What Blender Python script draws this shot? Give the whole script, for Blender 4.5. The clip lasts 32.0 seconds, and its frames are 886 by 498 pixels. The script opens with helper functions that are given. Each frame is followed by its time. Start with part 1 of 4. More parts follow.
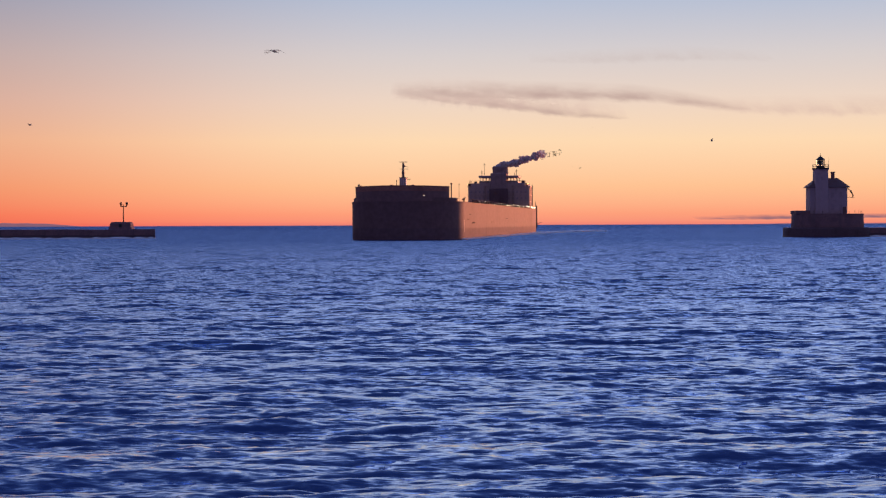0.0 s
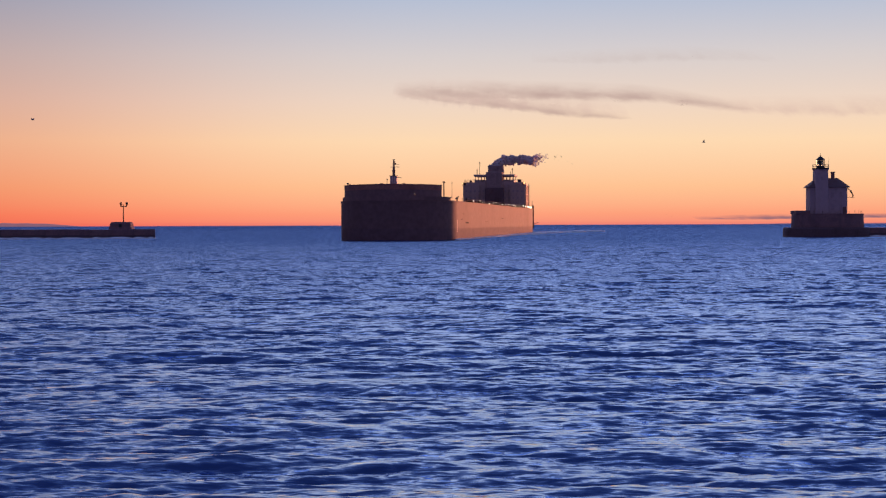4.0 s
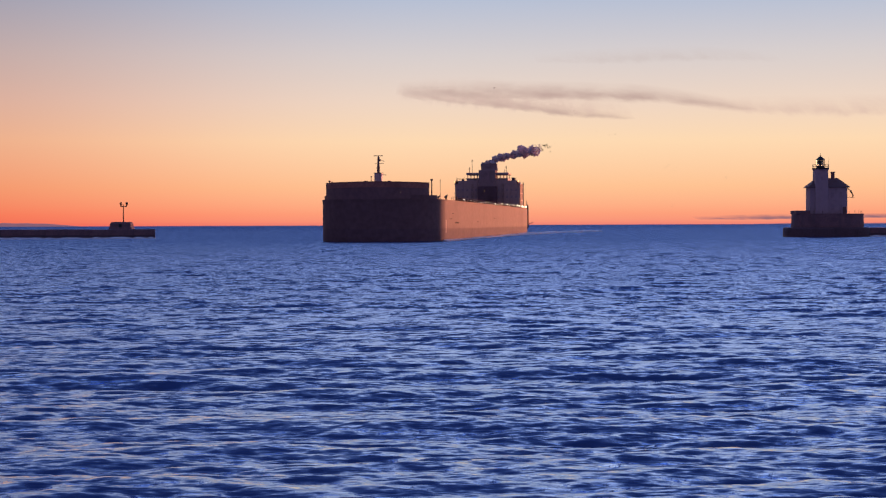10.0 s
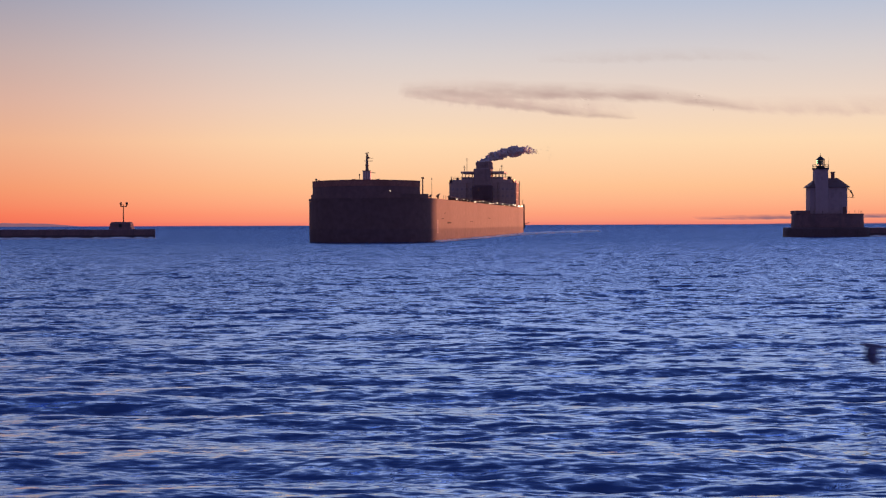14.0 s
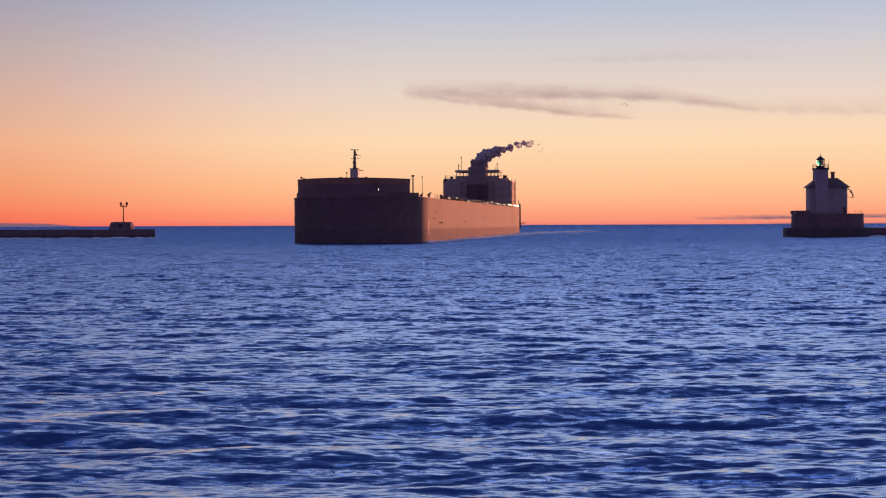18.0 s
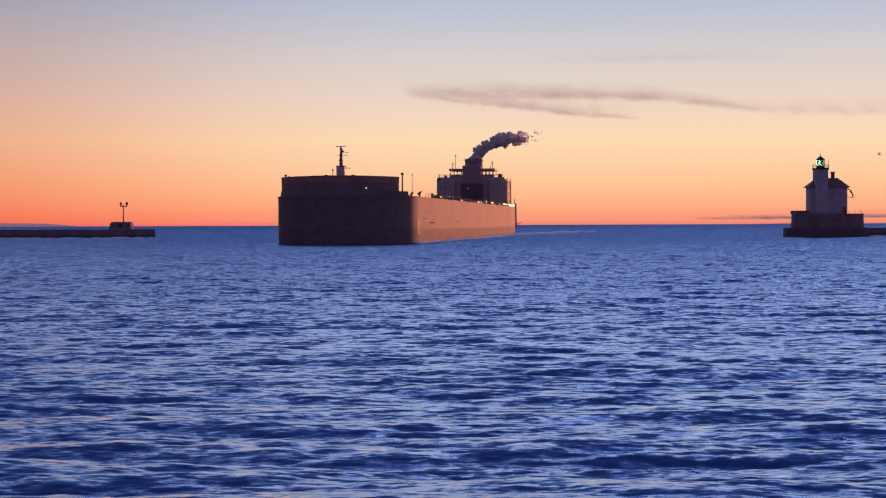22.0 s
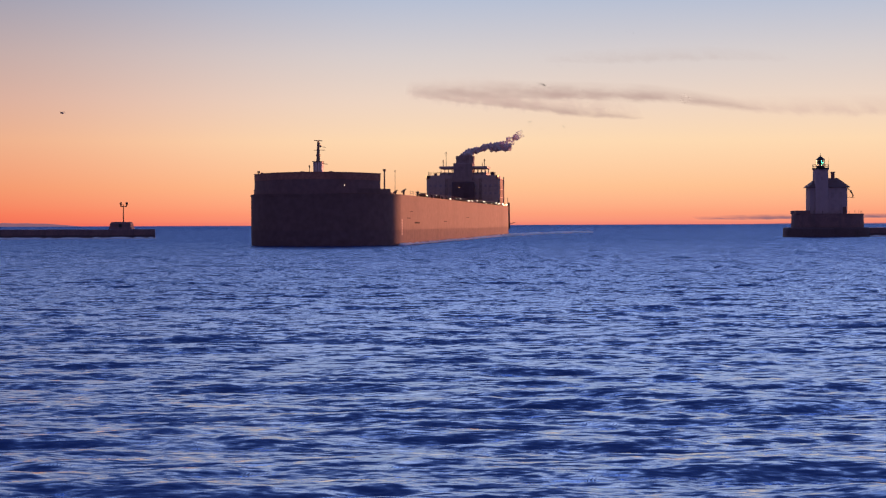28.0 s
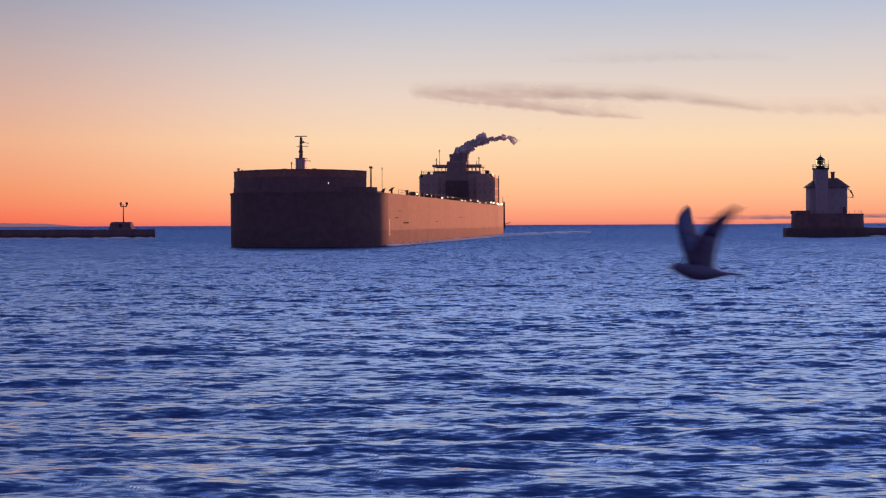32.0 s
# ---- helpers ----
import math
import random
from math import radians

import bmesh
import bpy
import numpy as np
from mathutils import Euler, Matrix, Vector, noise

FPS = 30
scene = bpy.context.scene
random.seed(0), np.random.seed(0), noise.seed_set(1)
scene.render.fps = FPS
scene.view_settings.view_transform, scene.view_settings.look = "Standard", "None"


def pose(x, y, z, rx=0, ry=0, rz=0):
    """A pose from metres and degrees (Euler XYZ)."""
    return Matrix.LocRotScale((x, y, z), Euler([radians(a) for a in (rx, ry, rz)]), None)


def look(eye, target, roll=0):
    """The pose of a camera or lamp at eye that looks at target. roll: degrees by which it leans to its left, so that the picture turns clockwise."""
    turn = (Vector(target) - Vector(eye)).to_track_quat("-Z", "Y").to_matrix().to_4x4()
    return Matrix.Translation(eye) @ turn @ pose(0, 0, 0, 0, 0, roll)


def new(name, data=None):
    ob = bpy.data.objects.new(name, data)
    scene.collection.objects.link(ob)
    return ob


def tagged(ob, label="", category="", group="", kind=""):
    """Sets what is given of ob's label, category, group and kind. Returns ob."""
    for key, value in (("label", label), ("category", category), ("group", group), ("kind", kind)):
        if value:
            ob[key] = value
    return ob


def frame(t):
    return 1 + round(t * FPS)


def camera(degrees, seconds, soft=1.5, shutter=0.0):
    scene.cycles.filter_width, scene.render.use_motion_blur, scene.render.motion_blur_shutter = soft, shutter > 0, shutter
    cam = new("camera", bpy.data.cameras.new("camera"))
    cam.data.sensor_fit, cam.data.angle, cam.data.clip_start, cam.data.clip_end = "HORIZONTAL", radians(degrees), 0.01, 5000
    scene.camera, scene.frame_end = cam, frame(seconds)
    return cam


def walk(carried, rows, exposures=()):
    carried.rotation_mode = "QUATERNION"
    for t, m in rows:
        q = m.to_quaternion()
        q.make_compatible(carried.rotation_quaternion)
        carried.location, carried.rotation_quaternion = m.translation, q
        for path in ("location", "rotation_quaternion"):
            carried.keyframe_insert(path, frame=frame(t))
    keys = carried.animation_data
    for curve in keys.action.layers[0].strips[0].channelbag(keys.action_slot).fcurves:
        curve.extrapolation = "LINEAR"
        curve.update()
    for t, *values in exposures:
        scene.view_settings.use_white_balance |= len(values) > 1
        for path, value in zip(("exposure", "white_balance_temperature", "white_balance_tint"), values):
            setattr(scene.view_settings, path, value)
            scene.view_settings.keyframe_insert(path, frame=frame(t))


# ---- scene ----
H = 4.63                      # eye height above the water, on the shore
cam = camera(29.3, 32.0, soft=1.25, shutter=0.3)
EYE, AIM = (0, 0, H), (0, 100, H - 1.5)
walk(cam, [(0, look(EYE, AIM, -0.2)), (32, look(EYE, AIM, -0.2))], exposures=[(0, 0.0), (32, 0.0)])
F = 3000.0


def srgb(r, g, b):
    """Display colour 0..255 to linear."""
    return tuple(((c / 255 + 0.055) / 1.055) ** 2.4 if c > 10 else c / 255 / 12.92 for c in (r, g, b))


# ---- sky and light ----
SUN_AZ, SUN_EL = radians(21), radians(2.0)   # azimuth from straight ahead towards the right
GLOW_AZ = radians(19)                        # where the sky glows most


def make_world():
    w = bpy.data.worlds.new("dawn_sky")
    w.use_nodes = True
    scene.world = w
    nt = w.node_tree
    nt.nodes.clear()
    N, L = nt.nodes.new, nt.links.new
    out, bg, tc = N("ShaderNodeOutputWorld"), N("ShaderNodeBackground"), N("ShaderNodeTexCoord")
    nor = N("ShaderNodeVectorMath")
    nor.operation = "NORMALIZE"
    L(tc.outputs["Generated"], nor.inputs[0])
    sep = N("ShaderNodeSeparateXYZ")
    L(nor.outputs[0], sep.inputs[0])

    def m(op, a, b=0.0, clamp=False):
        n = N("ShaderNodeMath")
        n.operation, n.use_clamp = op, clamp
        for i, v in enumerate((a, b)):
            if isinstance(v, (int, float)):
                n.inputs[i].default_value = v
            else:
                L(v, n.inputs[i])
        return n.outputs[0]

    up = m("MAXIMUM", sep.outputs["Z"], 0.0)
    ramp = N("ShaderNodeValToRGB")
    stops = [(0.0, (243, 134, 117)), (0.075, (254, 160, 123)), (0.148, (255, 195, 147)), (0.22, (254, 218, 178)),
             (0.268, (238, 214, 196)), (0.314, (216, 207, 206)), (0.363, (182, 192, 213)), (0.42, (216, 221, 246)),
             (0.50, (202, 214, 255)), (0.62, (156, 182, 248)), (0.80, (109, 142, 228)), (1.0, (78, 110, 200))]
    el = ramp.color_ramp.elements
    while len(el) < len(stops):
        el.new(0.5)
    for e, (p, c) in zip(el, stops):
        e.position, e.color = p, (*srgb(*c), 1)
    L(m("SQRT", up), ramp.inputs[0])
    # the glow fades away from the sun's azimuth
    ahead = m("ADD", m("MULTIPLY", sep.outputs["X"], math.sin(GLOW_AZ)), m("MULTIPLY", sep.outputs["Y"], math.cos(GLOW_AZ)))
    low = m("SUBTRACT", 1.0, m("MULTIPLY", up, 1.0), True)
    side = N("ShaderNodeMapRange")
    side.interpolation_type = "SMOOTHSTEP"
    L(ahead, side.inputs["Value"])
    side.inputs["From Min"].default_value, side.inputs["From Max"].default_value = -0.5, 0.8
    side.inputs["To Min"].default_value, side.inputs["To Max"].default_value = 0.0, 1.0
    night = N("ShaderNodeMix")
    night.data_type = "RGBA"
    L(m("MULTIPLY", m("SUBTRACT", 1.0, side.outputs[0]), m("POWER", low, 0.6)), night.inputs["Factor"])
    L(ramp.outputs[0], night.inputs["A"])
    night.inputs["B"].default_value = (*srgb(106, 98, 130), 1)
    flank = N("ShaderNodeMapRange")
    flank.interpolation_type = "SMOOTHSTEP"
    L(ahead, flank.inputs["Value"])
    flank.inputs["From Min"].default_value, flank.inputs["From Max"].default_value = 0.80, 0.945
    flank.inputs["To Min"].default_value, flank.inputs["To Max"].default_value = 0.70, 1.0
    L(flank.outputs[0], bg.inputs["Strength"])
    # redder towards the flank, low down
    ember = N("ShaderNodeMix")
    ember.data_type, ember.blend_type = "RGBA", "MULTIPLY"
    L(m("MULTIPLY", m("MULTIPLY", m("SUBTRACT", 1.0, flank.outputs[0]), 3.8), m("POWER", low, 10.0)), ember.inputs["Factor"])
    L(night.outputs["Result"], ember.inputs["A"])
    ember.inputs["B"].default_value = (1.3, 0.77, 0.70, 1)
    L(ember.outputs["Result"], bg.inputs["Color"])
    L(bg.outputs[0], out.inputs["Surface"])


make_world()
sun = new("sun", bpy.data.lights.new("sun", "SUN"))
sun.data.energy, sun.data.angle, sun.data.color = 2.35, radians(6), (1.0, 0.31, 0.155)
sun.matrix_world = look((0, 0, 0), (-math.sin(SUN_AZ) * math.cos(SUN_EL), -math.cos(SUN_AZ) * math.cos(SUN_EL), -math.sin(SUN_EL)))


# ---- materials ----
def material(name, base, rough=0.6, metal=0.0, scale=1.0, vary=0.25, bump=0.1, streaks=0.0, stain=(0.05, 0.035, 0.03), object_random=0.0, emit=None, strength=0.0, gloss=0.5):
    """A surface with grain and stains at two scales; streaks: vertical run-off marks."""
    mt = bpy.data.materials.new(name)
    mt.use_nodes = True
    nt = mt.node_tree
    N, L = nt.nodes.new, nt.links.new
    p = nt.nodes["Principled BSDF"]
    p.inputs["Roughness"].default_value, p.inputs["Metallic"].default_value = rough, metal
    p.inputs["Specular IOR Level"].default_value = gloss
    tc = N("ShaderNodeTexCoord")

    def noise_at(sc, detail=4.0, squash=None):
        n = N("ShaderNodeTexNoise")
        n.inputs["Scale"].default_value, n.inputs["Detail"].default_value = sc, detail
        if squash:
            mp = N("ShaderNodeMapping")
            mp.inputs["Scale"].default_value = squash
            L(tc.outputs["Object"], mp.inputs["Vector"])
            L(mp.outputs[0], n.inputs["Vector"])
        else:
            L(tc.outputs["Object"], n.inputs["Vector"])
        return n.outputs[0]

    def mix(fac, a, b):
        n = N("ShaderNodeMix")
        n.data_type = "RGBA"
        for key, v in (("Factor", fac), ("A", a), ("B", b)):
            if isinstance(v, tuple):
                n.inputs[key].default_value = (*v, 1)
            elif isinstance(v, float):
                n.inputs[key].default_value = v
            else:
                L(v, n.inputs[key])
        return n.outputs["Result"]

    def ramp(v, lo, hi, top=1.0):
        n = N("ShaderNodeMapRange")
        n.inputs["From Min"].default_value, n.inputs["From Max"].default_value = lo, hi
        n.inputs["To Max"].default_value = top
        L(v, n.inputs["Value"])
        return n.outputs[0]

    dark = tuple(c * (1 - vary) for c in base)
    lite = tuple(min(1, c * (1 + vary)) for c in base)
    fine, broad = noise_at(6 * scale), noise_at(0.6 * scale, 3.0)
    col = mix(ramp(fine, 0.3, 0.7), dark, lite)
    col = mix(ramp(broad, 0.52, 0.72, 0.55), col, tuple(c * (1 - vary) for c in dark))
    if streaks:
        run = noise_at(1.0, 5.0, (0.9 * scale, 0.9 * scale, 0.06 * scale))
        col = mix(ramp(run, 0.52, 0.75, streaks), col, stain)
    if object_random:
        oi = N("ShaderNodeObjectInfo")
        col = mix(ramp(oi.outputs["Random"], 0.0, 1.0, object_random), col, tuple(c * 0.45 for c in base))
    L(col, p.inputs["Base Color"])
    if bump:
        b = N("ShaderNodeBump")
        b.inputs["Strength"].default_value, b.inputs["Distance"].default_value = bump, 0.05
        L(fine, b.inputs["Height"])
        L(b.outputs[0], p.inputs["Normal"])
    if emit:
        p.inputs["Emission Color"].default_value, p.inputs["Emission Strength"].default_value = (*emit, 1), strength
    return mt


# stretch, scale, tilt, and the distances between which each kind of ripple sets in
RIPPLES = (((0.5, 0.12, 1.0), 0.7, 0.8, 90, 260), ((0.45, 0.8, 1.0), 1.6, 0.9, 35, 110), ((0.26, 0.9, 1.0), 4.0, 1.45, -50, -40), ((0.26, 0.9, 1.0), 11.0, 1.2, -50, -40))


def water_material():
    mt = bpy.data.materials.new("lake_water")
    mt.use_nodes = True
    nt = mt.node_tree
    nt.nodes.clear()
    N, L = nt.nodes.new, nt.links.new
    out, mixer, body, gloss = N("ShaderNodeOutputMaterial"), N("ShaderNodeMixShader"), N("ShaderNodeBsdfDiffuse"), N("ShaderNodeBsdfGlossy")
    body.inputs["Color"].default_value = (0.006, 0.021, 0.102, 1)
    gloss.inputs["Color"].default_value = (0.65, 0.772, 0.99, 1)
    gloss.inputs["Roughness"].default_value = 0.05
    fres = N("ShaderNodeFresnel")
    fres.inputs["IOR"].default_value = 1.6
    sheen = N("ShaderNodeMath")
    sheen.operation, sheen.use_clamp = "MULTIPLY_ADD", True
    sheen.inputs[1].default_value, sheen.inputs[2].default_value = 1.365, 0.022
    L(fres.outputs[0], sheen.inputs[0])
    L(sheen.outputs[0], mixer.inputs[0])
    tc, geo = N("ShaderNodeTexCoord"), N("ShaderNodeNewGeometry")
    total = geo.outputs["Normal"]
    # ripples too small for the mesh, and gust patches far out, tilt the surface
    place = N("ShaderNodeSeparateXYZ")
    L(geo.outputs["Position"], place.inputs[0])
    for squash, scale, tilt, calm, open_water in RIPPLES:
        mp, n, cen, add = N("ShaderNodeMapping"), N("ShaderNodeTexNoise"), N("ShaderNodeVectorMath"), N("ShaderNodeVectorMath")
        mp.inputs["Scale"].default_value, mp.inputs["Rotation"].default_value = squash, (0, 0, radians(3 * scale))
        L(tc.outputs["Object"], mp.inputs["Vector"])
        L(mp.outputs[0], n.inputs["Vector"])
        n.inputs["Scale"].default_value, n.inputs["Detail"].default_value = scale, 3.0
        cen.operation = "SUBTRACT"
        cen.inputs[1].default_value = (0.5, 0.5, 0.5)
        L(n.outputs["Color"], cen.inputs[0])
        reach, amount = N("ShaderNodeMapRange"), N("ShaderNodeVectorMath")
        reach.inputs["From Min"].default_value, reach.inputs["From Max"].default_value = calm, open_water
        L(place.outputs["Y"], reach.inputs["Value"])
        amount.operation = "SCALE"
        L(cen.outputs[0], amount.inputs[0])
        L(reach.outputs[0], amount.inputs["Scale"])
        add.operation = "MULTIPLY_ADD"
        add.inputs[1].default_value = (tilt * 0.5, tilt, 0.0)
        L(amount.outputs[0], add.inputs[0])
        L(total, add.inputs[2])
        total = add.outputs[0]
    # low over the water the ripple faces turned away from the shore hide behind the next crest: what shows leans to the shore
    parts, side, lean, back, unit = N("ShaderNodeSeparateXYZ"), N("ShaderNodeMath"), N("ShaderNodeMath"), N("ShaderNodeCombineXYZ"), N("ShaderNodeVectorMath")
    side.operation, lean.operation, unit.operation = "MINIMUM", "ADD", "NORMALIZE"
    turned = N("ShaderNodeMath")
    turned.operation = "MULTIPLY"

    def by_distance(*knots):
        """A value that changes with the distance from the shore."""
        curve, last = None, None
        for (y0, v0), (y1, v1) in zip(knots, knots[1:]):
            r = N("ShaderNodeMapRange")
            for key, v in (("From Min", y0), ("From Max", y1), ("To Min", v0 if last is None else 0.0), ("To Max", v1 if last is None else v1 - v0)):
                r.inputs[key].default_value = v
            L(place.outputs["Y"], r.inputs["Value"])
            if last is None:
                last = r.outputs[0]
            else:
                s = N("ShaderNodeMath")
                s.operation = "ADD"
                L(last, s.inputs[0])
                L(r.outputs[0], s.inputs[1])
                last = s.outputs[0]
        return last

    L(total, parts.inputs[0])
    L(parts.outputs["Y"], turned.inputs[0])
    L(by_distance((32, 0.3), (70, -0.1), (120, -0.6), (235, -1.0)), turned.inputs[1])
    L(parts.outputs["Y"], side.inputs[0])
    L(turned.outputs[0], side.inputs[1])
    L(side.outputs[0], lean.inputs[0])
    L(by_distance((30, -0.02), (45, -0.035), (70, -0.052), (130, -0.08), (470, -0.158), (2500, -0.205)), lean.inputs[1])
    L(parts.outputs["X"], back.inputs["X"])
    L(lean.outputs[0], back.inputs["Y"])
    L(parts.outputs["Z"], back.inputs["Z"])
    L(back.outputs[0], unit.inputs[0])
    L(unit.outputs[0], gloss.inputs["Normal"])
    L(unit.outputs[0], body.inputs["Normal"])
    L(unit.outputs[0], fres.inputs["Normal"])
    L(body.outputs[0], mixer.inputs[1])
    L(gloss.outputs[0], mixer.inputs[2])
    L(mixer.outputs[0], out.inputs["Surface"])
    return mt


def cloud_material(name, colour, density, stretch):
    """A thin backlit cloud: torn along its length, thinning to nothing at its edges."""
    mt = bpy.data.materials.new(name)
    mt.use_nodes = True
    nt = mt.node_tree
    nt.nodes.clear()
    N, L = nt.nodes.new, nt.links.new
    out, mixer, em, tr = N("ShaderNodeOutputMaterial"), N("ShaderNodeMixShader"), N("ShaderNodeEmission"), N("ShaderNodeBsdfTransparent")
    em.inputs["Color"].default_value = (*colour, 1)
    uv, sep = N("ShaderNodeUVMap"), N("ShaderNodeSeparateXYZ")
    L(uv.outputs[0], sep.inputs[0])

    def m(op, a, b=0.0, clamp=False):
        n = N("ShaderNodeMath")
        n.operation, n.use_clamp = op, clamp
        for i, v in enumerate((a, b)):
            if isinstance(v, (int, float)):
                n.inputs[i].default_value = v
            else:
                L(v, n.inputs[i])
        return n.outputs[0]

    def bell(v):
        return m("MULTIPLY", m("MULTIPLY", v, m("SUBTRACT", 1.0, v)), 4.0)

    mp, n = N("ShaderNodeMapping"), N("ShaderNodeTexNoise")
    mp.inputs["Scale"].default_value = (stretch, 0.55, 1)
    L(uv.outputs[0], mp.inputs["Vector"])
    L(mp.outputs[0], n.inputs["Vector"])
    n.inputs["Scale"].default_value, n.inputs["Detail"].default_value = 3.0, 5.0
    torn = N("ShaderNodeMapRange")
    L(n.outputs[0], torn.inputs["Value"])
    torn.inputs["From Min"].default_value, torn.inputs["From Max"].default_value = 0.2, 0.62
    # a crisp, slightly ragged underside, and a top that fades
    rag, base = N("ShaderNodeTexNoise"), N("ShaderNodeMapRange")
    rag.inputs["Scale"].default_value, rag.inputs["Detail"].default_value = 5.0, 2.0
    L(mp.outputs[0], rag.inputs["Vector"])
    base.interpolation_type = "SMOOTHSTEP"
    base.inputs["From Min"].default_value, base.inputs["From Max"].default_value = 0.12, 0.42
    L(m("ADD", sep.outputs["Y"], m("MULTIPLY", m("SUBTRACT", rag.outputs[0], 0.5), 0.3)), base.inputs["Value"])
    a = m("MULTIPLY", m("MULTIPLY", base.outputs[0], m("POWER", m("SUBTRACT", 1.0, sep.outputs["Y"]), 1.1)), m("POWER", bell(sep.outputs["X"]), 0.45))
    a = m("MULTIPLY", m("MULTIPLY", a, torn.outputs[0]), density, True)
    L(a, mixer.inputs[0])
    L(tr.outputs[0], mixer.inputs[1])
    L(em.outputs[0], mixer.inputs[2])
    L(mixer.outputs[0], out.inputs["Surface"])
    return mt


def smoke_material(origin, near, far):
    """Sooty smoke that thins out with the distance from the funnel's mouth."""
    mt = bpy.data.materials.new("funnel_smoke")
    mt.use_nodes = True
    nt = mt.node_tree
    nt.nodes.clear()
    N, L = nt.nodes.new, nt.links.new
    out, mixer, df, tr = N("ShaderNodeOutputMaterial"), N("ShaderNodeMixShader"), N("ShaderNodeBsdfDiffuse"), N("ShaderNodeBsdfTransparent")
    df.inputs["Color"].default_value = (0.86, 0.71, 0.69, 1)
    tl, both = N("ShaderNodeBsdfTranslucent"), N("ShaderNodeMixShader")
    tl.inputs["Color"].default_value = (0.86, 0.71, 0.69, 1)
    both.inputs[0].default_value = 0.5
    L(df.outputs[0], both.inputs[1])
    L(tl.outputs[0], both.inputs[2])
    tc, ln, own = N("ShaderNodeTexCoord"), N("ShaderNodeVectorMath"), N("ShaderNodeTexCoord")
    tc.object = origin
    ln.operation = "LENGTH"
    L(tc.outputs["Object"], ln.inputs[0])
    n, oi = N("ShaderNodeTexNoise"), N("ShaderNodeObjectInfo")
    n.inputs["Scale"].default_value, n.inputs["Detail"].default_value = 1.1, 3.0
    L(own.outputs["Object"], n.inputs["Vector"])
    r = N("ShaderNodeMapRange")
    r.inputs["From Min"].default_value, r.inputs["From Max"].default_value = near, far
    L(ln.outputs["Value"], r.inputs["Value"])

    def m(op, a, b):
        q = N("ShaderNodeMath")
        q.operation = op
        for i, v in enumerate((a, b)):
            if isinstance(v, (int, float)):
                q.inputs[i].default_value = v
            else:
                L(v, q.inputs[i])
        return q.outputs[0]

    # gone where age outweighs the puff's own density
    ragged = m("MULTIPLY", m("SUBTRACT", n.outputs[0], 0.5), m("SUBTRACT", 1.6, m("MULTIPLY", r.outputs[0], 1.2)))
    lack = m("ADD", r.outputs[0], ragged)
    lack = m("ADD", lack, m("MULTIPLY", m("SUBTRACT", oi.outputs["Random"], 0.5), 0.25))
    gate = N("ShaderNodeMapRange")
    gate.inputs["From Min"].default_value, gate.inputs["From Max"].default_value = 0.45, 0.74
    L(lack, gate.inputs["Value"])
    full = m("MAXIMUM", gate.outputs[0], m("GREATER_THAN", r.outputs[0], 0.82))
    L(full, mixer.inputs[0])
    L(both.outputs[0], mixer.inputs[1])
    L(tr.outputs[0], mixer.inputs[2])
    L(mixer.outputs[0], out.inputs["Surface"])
    return mt


HULL = material("red_brown_hull_paint", (0.165, 0.092, 0.09), 0.7, 0.0, 0.12, 0.13, 0.02, 0.35, (0.09, 0.048, 0.046), gloss=0.11)
# Darker bottom paint carries the hull side's shade towards the water.
BOOT = material("shaded_bottom_paint", (0.152, 0.089, 0.093), 0.75, 0.0, 0.12, 0.15, 0.02, 0.35, (0.09, 0.052, 0.055), gloss=0.09)
# The bow's lit top is put into lighter bulwark and forecastle colours.
BULWARK = material("lit_red_bulwark_paint", (0.33, 0.138, 0.108), 0.7, 0.0, 0.3, 0.2, 0.03, 0.4, (0.16, 0.07, 0.055), gloss=0.15)
PALEMARK = material("pale_draught_paint", (0.55, 0.42, 0.38), 0.7, 0.0, 1.0, 0.2, 0.0)
FORE = material("maroon_forecastle_paint", (0.2, 0.107, 0.103), 0.6, 0.0, 0.15, 0.13, 0.02, 0.4, (0.12, 0.062, 0.058), gloss=0.15)
DECK = material("red_deck_paint", (0.16, 0.06, 0.045), 0.7, 0.0, 0.8, 0.3, 0.2)
SHIPWHITE = material("ship_buff_paint", (0.48, 0.31, 0.28), 0.62, 0.0, 0.8, 0.12, 0.02, 0.35, (0.2, 0.11, 0.08), gloss=0.35)
MASTW = material("pale_mast_house_paint", (0.66, 0.48, 0.48), 0.6, 0.0, 1.0, 0.12, 0.02, 0.3, (0.4, 0.26, 0.22))
FUNNELP = material("dull_funnel_paint", (0.34, 0.215, 0.205), 0.8, 0.0, 0.8, 0.25, 0.05, 0.4, gloss=0.08)
CASINGP = material("shaded_casing_paint", (0.155, 0.09, 0.098), 0.8, 0.0, 0.8, 0.25, 0.05, 0.4, gloss=0.08)
STEEL = material("dark_painted_steel", (0.075, 0.05, 0.05), 0.8, 0.0, 1.5, 0.3, 0.1, gloss=0.1)
MASTP = material("brown_mast_paint", (0.26, 0.145, 0.11), 0.6, 0.0, 1.5, 0.2, 0.05, 0.3, gloss=0.2)
GLASSD = material("grey_window_glass", (0.34, 0.23, 0.24), 0.4, 0.0, 1.0, 0.2, 0.0)
PALEPANE = material("dull_window_glass", (0.33, 0.225, 0.245), 0.5, 0.0, 1.0, 0.1, 0.0)
CONC = material("weathered_concrete", (0.21, 0.11, 0.113), 0.85, 0.0, 0.5, 0.25, 0.15, 0.6, (0.1, 0.07, 0.07))
WETCONC = material("wet_dark_concrete", (0.12, 0.07, 0.075), 0.7, 0.0, 0.5, 0.25, 0.15, 0.4, gloss=0.25)
